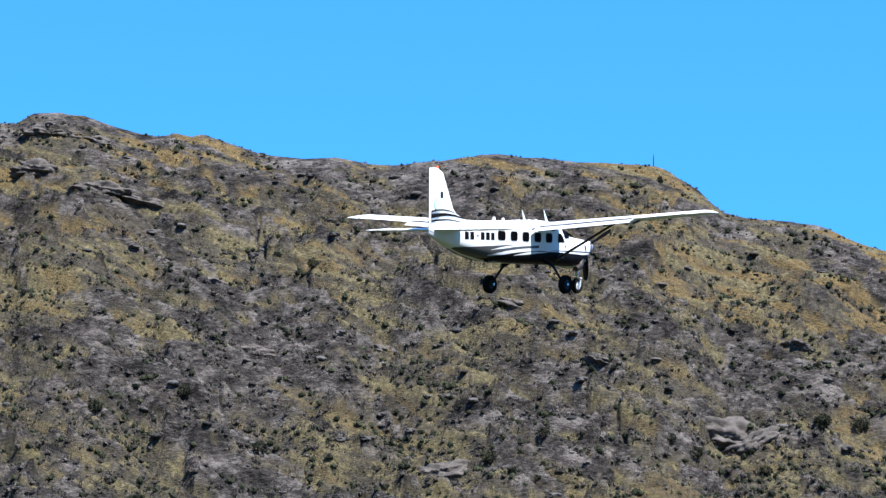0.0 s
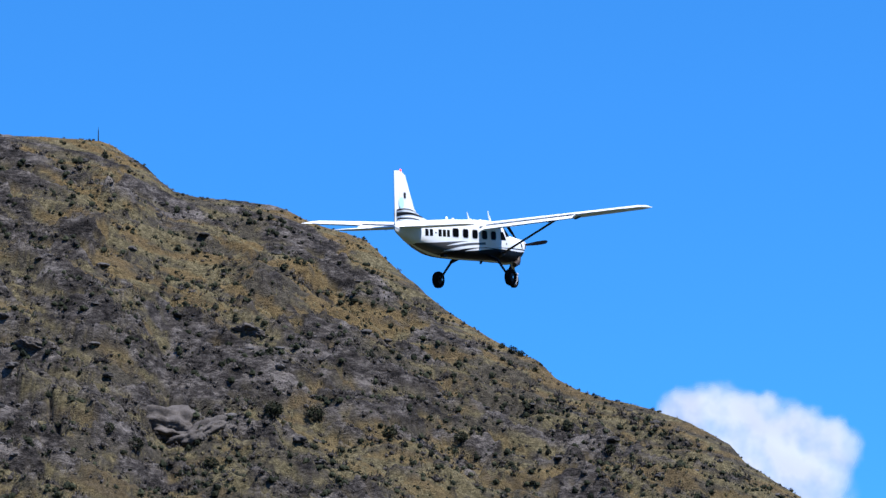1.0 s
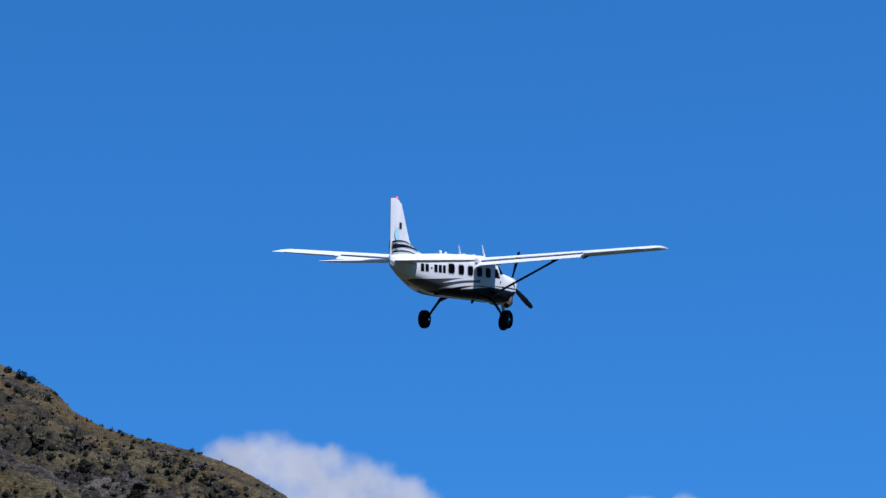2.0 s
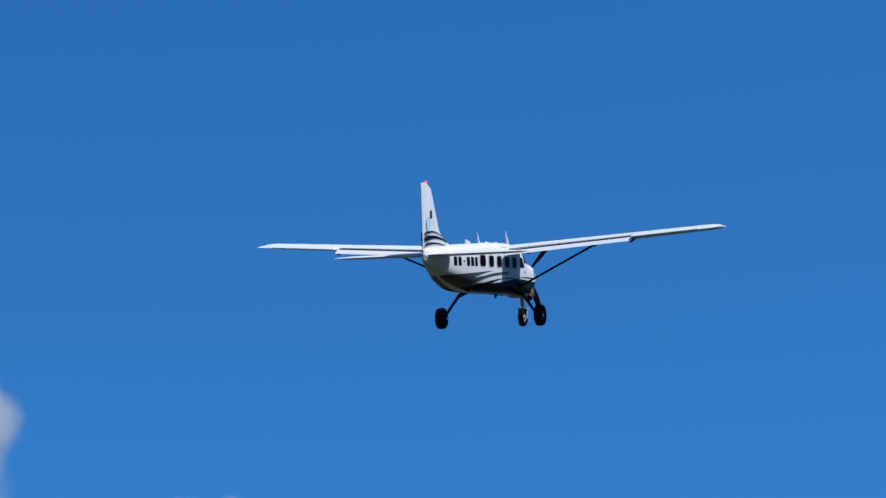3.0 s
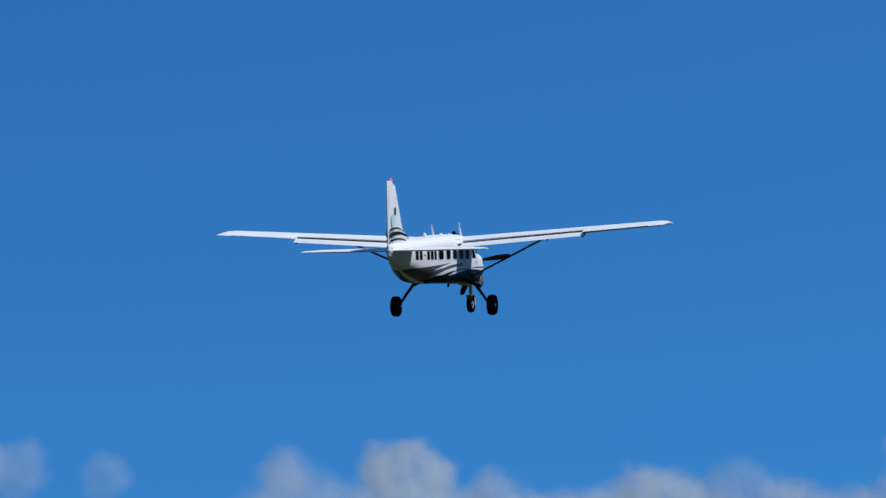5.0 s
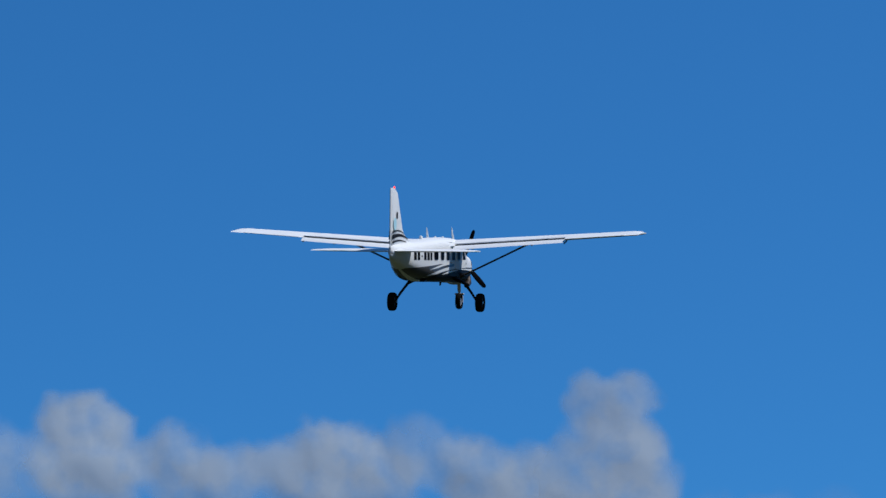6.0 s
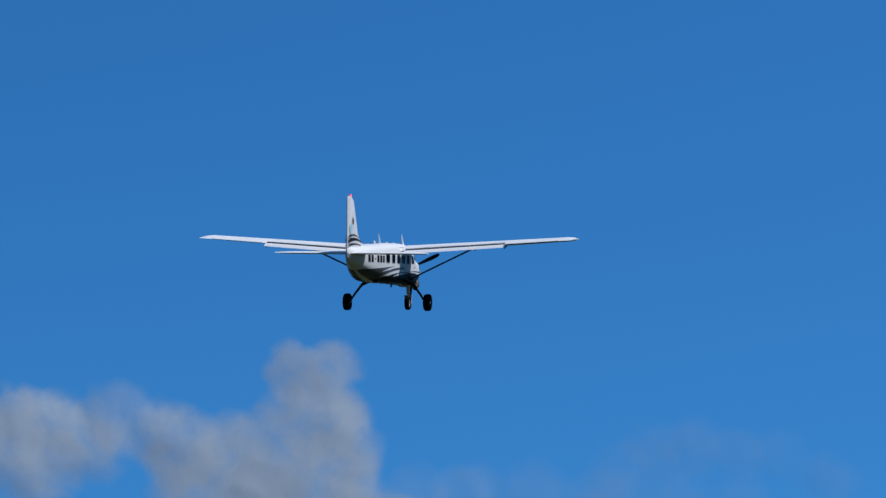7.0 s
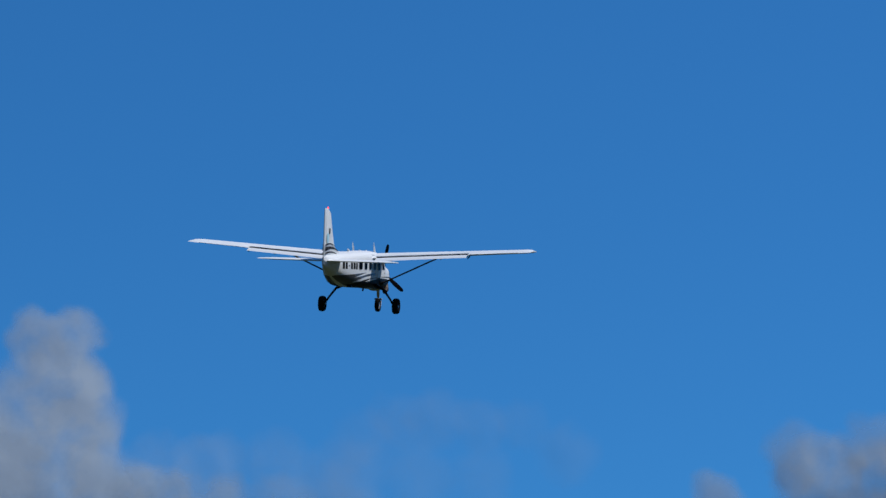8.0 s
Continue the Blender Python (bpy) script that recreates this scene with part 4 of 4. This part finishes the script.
                pts.append((lerp(-6.56, x1, t), z0 + 0.17 * math.sin(t * 1.9) - 0.2 * t * t))
            part("fin_stripe", band(pts, w0, w1, y * 1.06), BLACK, fin, "black curved stripe")
    part("beacon", tube(bmesh.new(), (-6.1, 0, 2.6), (-6.1, 0, 2.68), 0.035, 0.025, 12), BEACON, fin, "red beacon lamp on the fin tip")
    part("tail_light", smooth_box(0.1, 0.18, 0.09, (-6.3, 0, 0.2)), DARK, plane)
    part("static_aerial", tube(bmesh.new(), (-5.5, 0, 1.75), (-5.36, 0, 1.79), 0.012, 0.006, 6), WHITE, fin)
    # centre fairing over the cabin and roof fittings
    part("wing_fairing", loft([[(x, w * math.cos(t), 0.7 + h * max(math.sin(t), -0.2)) for t in [2 * math.pi * k / 24 for k in range(24)]]
                              for x, w, h in ((1.45, 0.3, 0.06), (1.1, 0.72, 0.15), (0.4, 0.8, 0.19), (-0.6, 0.78, 0.17), (-1.4, 0.66, 0.12), (-2.1, 0.35, 0.07))]), WHITE, plane)
    for x, y in ((-0.2, 0.0), (-1.3, 0.25), (-2.3, 0.0), (0.4, -0.15), (0.4, 0.15)):
        part("roof_dome", smooth(loft([[(x + r * math.cos(t), y + r * math.sin(t), z) for t in [2 * math.pi * k / 12 for k in range(12)]]
                                      for r, z in ((0.06, 0.7), (0.055, 0.88), (0.035, 0.915), (0.01, 0.925))])), WHITE, plane)
    # nose
    part("nose_ring", loft([[(x, r * math.cos(t), -0.06 + r * math.sin(t)) for t in [2 * math.pi * k / 24 for k in range(24)]]
                           for x, r in ((4.0, 0.3), (4.16, 0.27), (4.2, 0.22))]), WHITE, plane)
    part("chin_intake", loft([[(x, w * math.cos(t), z + h * math.sin(t)) for t in [2 * math.pi * k / 20 for k in range(20)]]
                             for x, w, h, z in ((2.9, 0.3, 0.1, -0.84), (3.4, 0.34, 0.16, -0.74), (3.85, 0.27, 0.14, -0.58), (3.98, 0.22, 0.1, -0.52))]), WHITE, plane, "white chin intake")
    part("intake_mouth", loft([[(x, w * math.cos(t), -0.52 + h * math.sin(t)) for t in [2 * math.pi * k / 20 for k in range(20)]]
                              for x, w, h in ((3.95, 0.19, 0.08), (3.99, 0.19, 0.08))]), DARK, plane)
    part("exhaust_stack", smooth(tube(tube(bmesh.new(), (3.3, -0.42, -0.6), (3.05, -0.52, -0.85), 0.12, 0.12, 16), (3.05, -0.52, -0.85), (2.7, -0.54, -0.96), 0.12, 0.11, 16), 50), SOOT, plane, "sooty exhaust stack")
    part("belly_aerial", slab([(0.9, -0.8), (0.7, -0.97), (0.55, -0.97), (0.6, -0.8)], 0.02), DARK, plane)
    part("belly_step", smooth_box(0.3, 0.2, 0.14, (-3.2, -0.35, -0.74)), DARK, plane)
    # nose gear
    leg = part("nose_leg", tube(tube(bmesh.new(), (3.55, 0, -0.75), (3.66, 0, -1.2), 0.08, 0.07, 14), (3.66, 0, -1.2), (3.68, 0, -1.34), 0.05, 0.05, 14), STEEL, plane)
    for side in (1, -1):
        part("fork", strut_bar((3.7, side * 0.15, -1.3), (3.65, side * 0.155, -1.62), 0.1, 0.06), PALE, leg)
    part("fork_crown", smooth_box(0.16, 0.36, 0.08, (3.7, 0, -1.31)), PALE, leg)
    part("scissor_link", strut_bar((3.62, 0, -1.0), (3.52, 0.001, -1.18), 0.06, 0.05), STEEL, leg)
    wheel("nose_wheel", (3.65, 0, -1.6), 0.31, 0.2, plane)
    # propeller turning about its shaft
    prop = new("propeller")
    prop.parent = plane
    prop.location = (4.3, 0, -0.05)
    tagged(prop, "three-bladed black propeller with a white spinner")
    part("spinner", loft([[(x, r * math.cos(t), r * math.sin(t)) for t in [2 * math.pi * k / 24 for k in range(24)]]
                         for x, r in ((-0.1, 0.27), (0.02, 0.265), (0.16, 0.22), (0.28, 0.14), (0.35, 0.06), (0.37, 0.01))]), PALE, prop, "pale pointed spinner")
    for k in range(3):
        b = part("propeller_blade", blade(), BLADE, prop)
        b.rotation_euler = (radians(120 * k), 0, 0)
    return plane, prop


aeroplane, propeller = make_aeroplane()


# ---------------------------------------------------------------- what moves
def flight(x, y, z, heading, pitch, roll):
    return pose(x, y, z, roll, -pitch, 90 - heading)


def motions():
    walk(aeroplane, [
        (0, flight(3.23, 119.72, 23.09, 34.93, 7.17, 4.88)),
        (0.5, flight(14.31, 129.53, 24.57, 37.06, 6.73, 4.13)),
        (1.0, flight(26.09, 141.96, 26.01, 38.74, 6.63, 3.58)),
        (1.5, flight(37.44, 150.65, 26.71, 39.91, 7.24, 3.78)),
        (2.0, flight(48.12, 157.41, 27.4, 43.14, 8.03, 5.46)),
        (2.1, flight(50.1, 158.35, 27.4, 42.96, 8.52, 5.15)),
        (3.3, flight(68.74, 167.32, 23.63, 48.05, 10.83, 1.96)),
        (3.5, flight(69.78, 163.63, 22.78, 49.8, 10.54, 2.54)),
        (4.0, flight(73.31, 160.97, 22.42, 51.72, 11.06, 2.55)),
        (4.5, flight(80.07, 162.86, 22.1, 53.53, 10.85, 1.58)),
        (4.7, flight(83.38, 163.11, 22.24, 54.32, 10.78, 1.64)),
        (5.8, flight(100.97, 164.18, 22.87, 58.62, 9.9, 2.84)),
        (6, flight(104.18, 164.03, 22.86, 59.98, 9.52, 3.09)),
        (6.5, flight(111.96, 164.53, 23.29, 62.2, 9.29, 2.48)),
        (7.0, flight(119.57, 164.72, 23.49, 64.1, 8.12, 2.63)),
        (7.5, flight(127.25, 164.56, 23.67, 66.23, 7.99, 4.45)),
        (8, flight(134.96, 164.14, 23.77, 68.13, 7.76, 3.87)),
    ])
    # blade positions, degrees clockwise from the top as seen from behind; whole thirds of a turn are added in between
    seen = ((0.0, 180), (0.5, 50), (1.0, 85), (1.5, 2), (2.0, 15), (2.1, 75), (3.3, -10), (3.5, -17), (4.0, 17), (4.5, 33), (4.7, 27), (5.8, 33), (6.0, 18), (6.5, 60), (7.0, 65), (7.5, -9), (8.0, 10))
    turned, keys = 180.0, [(0.0, 180.0)]
    for (t0, a0), (t1, a1) in zip(seen, seen[1:]):
        goal = turned + 1000 * (t1 - t0)
        turned = a1 + 120 * round((goal - a1) / 120)
        keys.append((t1, turned))
    rows = []
    for k in range(241):
        t = k / FPS
        rows.append((t, pose(4.3, 0, -0.05, table([q[0] for q in keys], [q[1] for q in keys], t))))
    walk(propeller, rows)


motions()
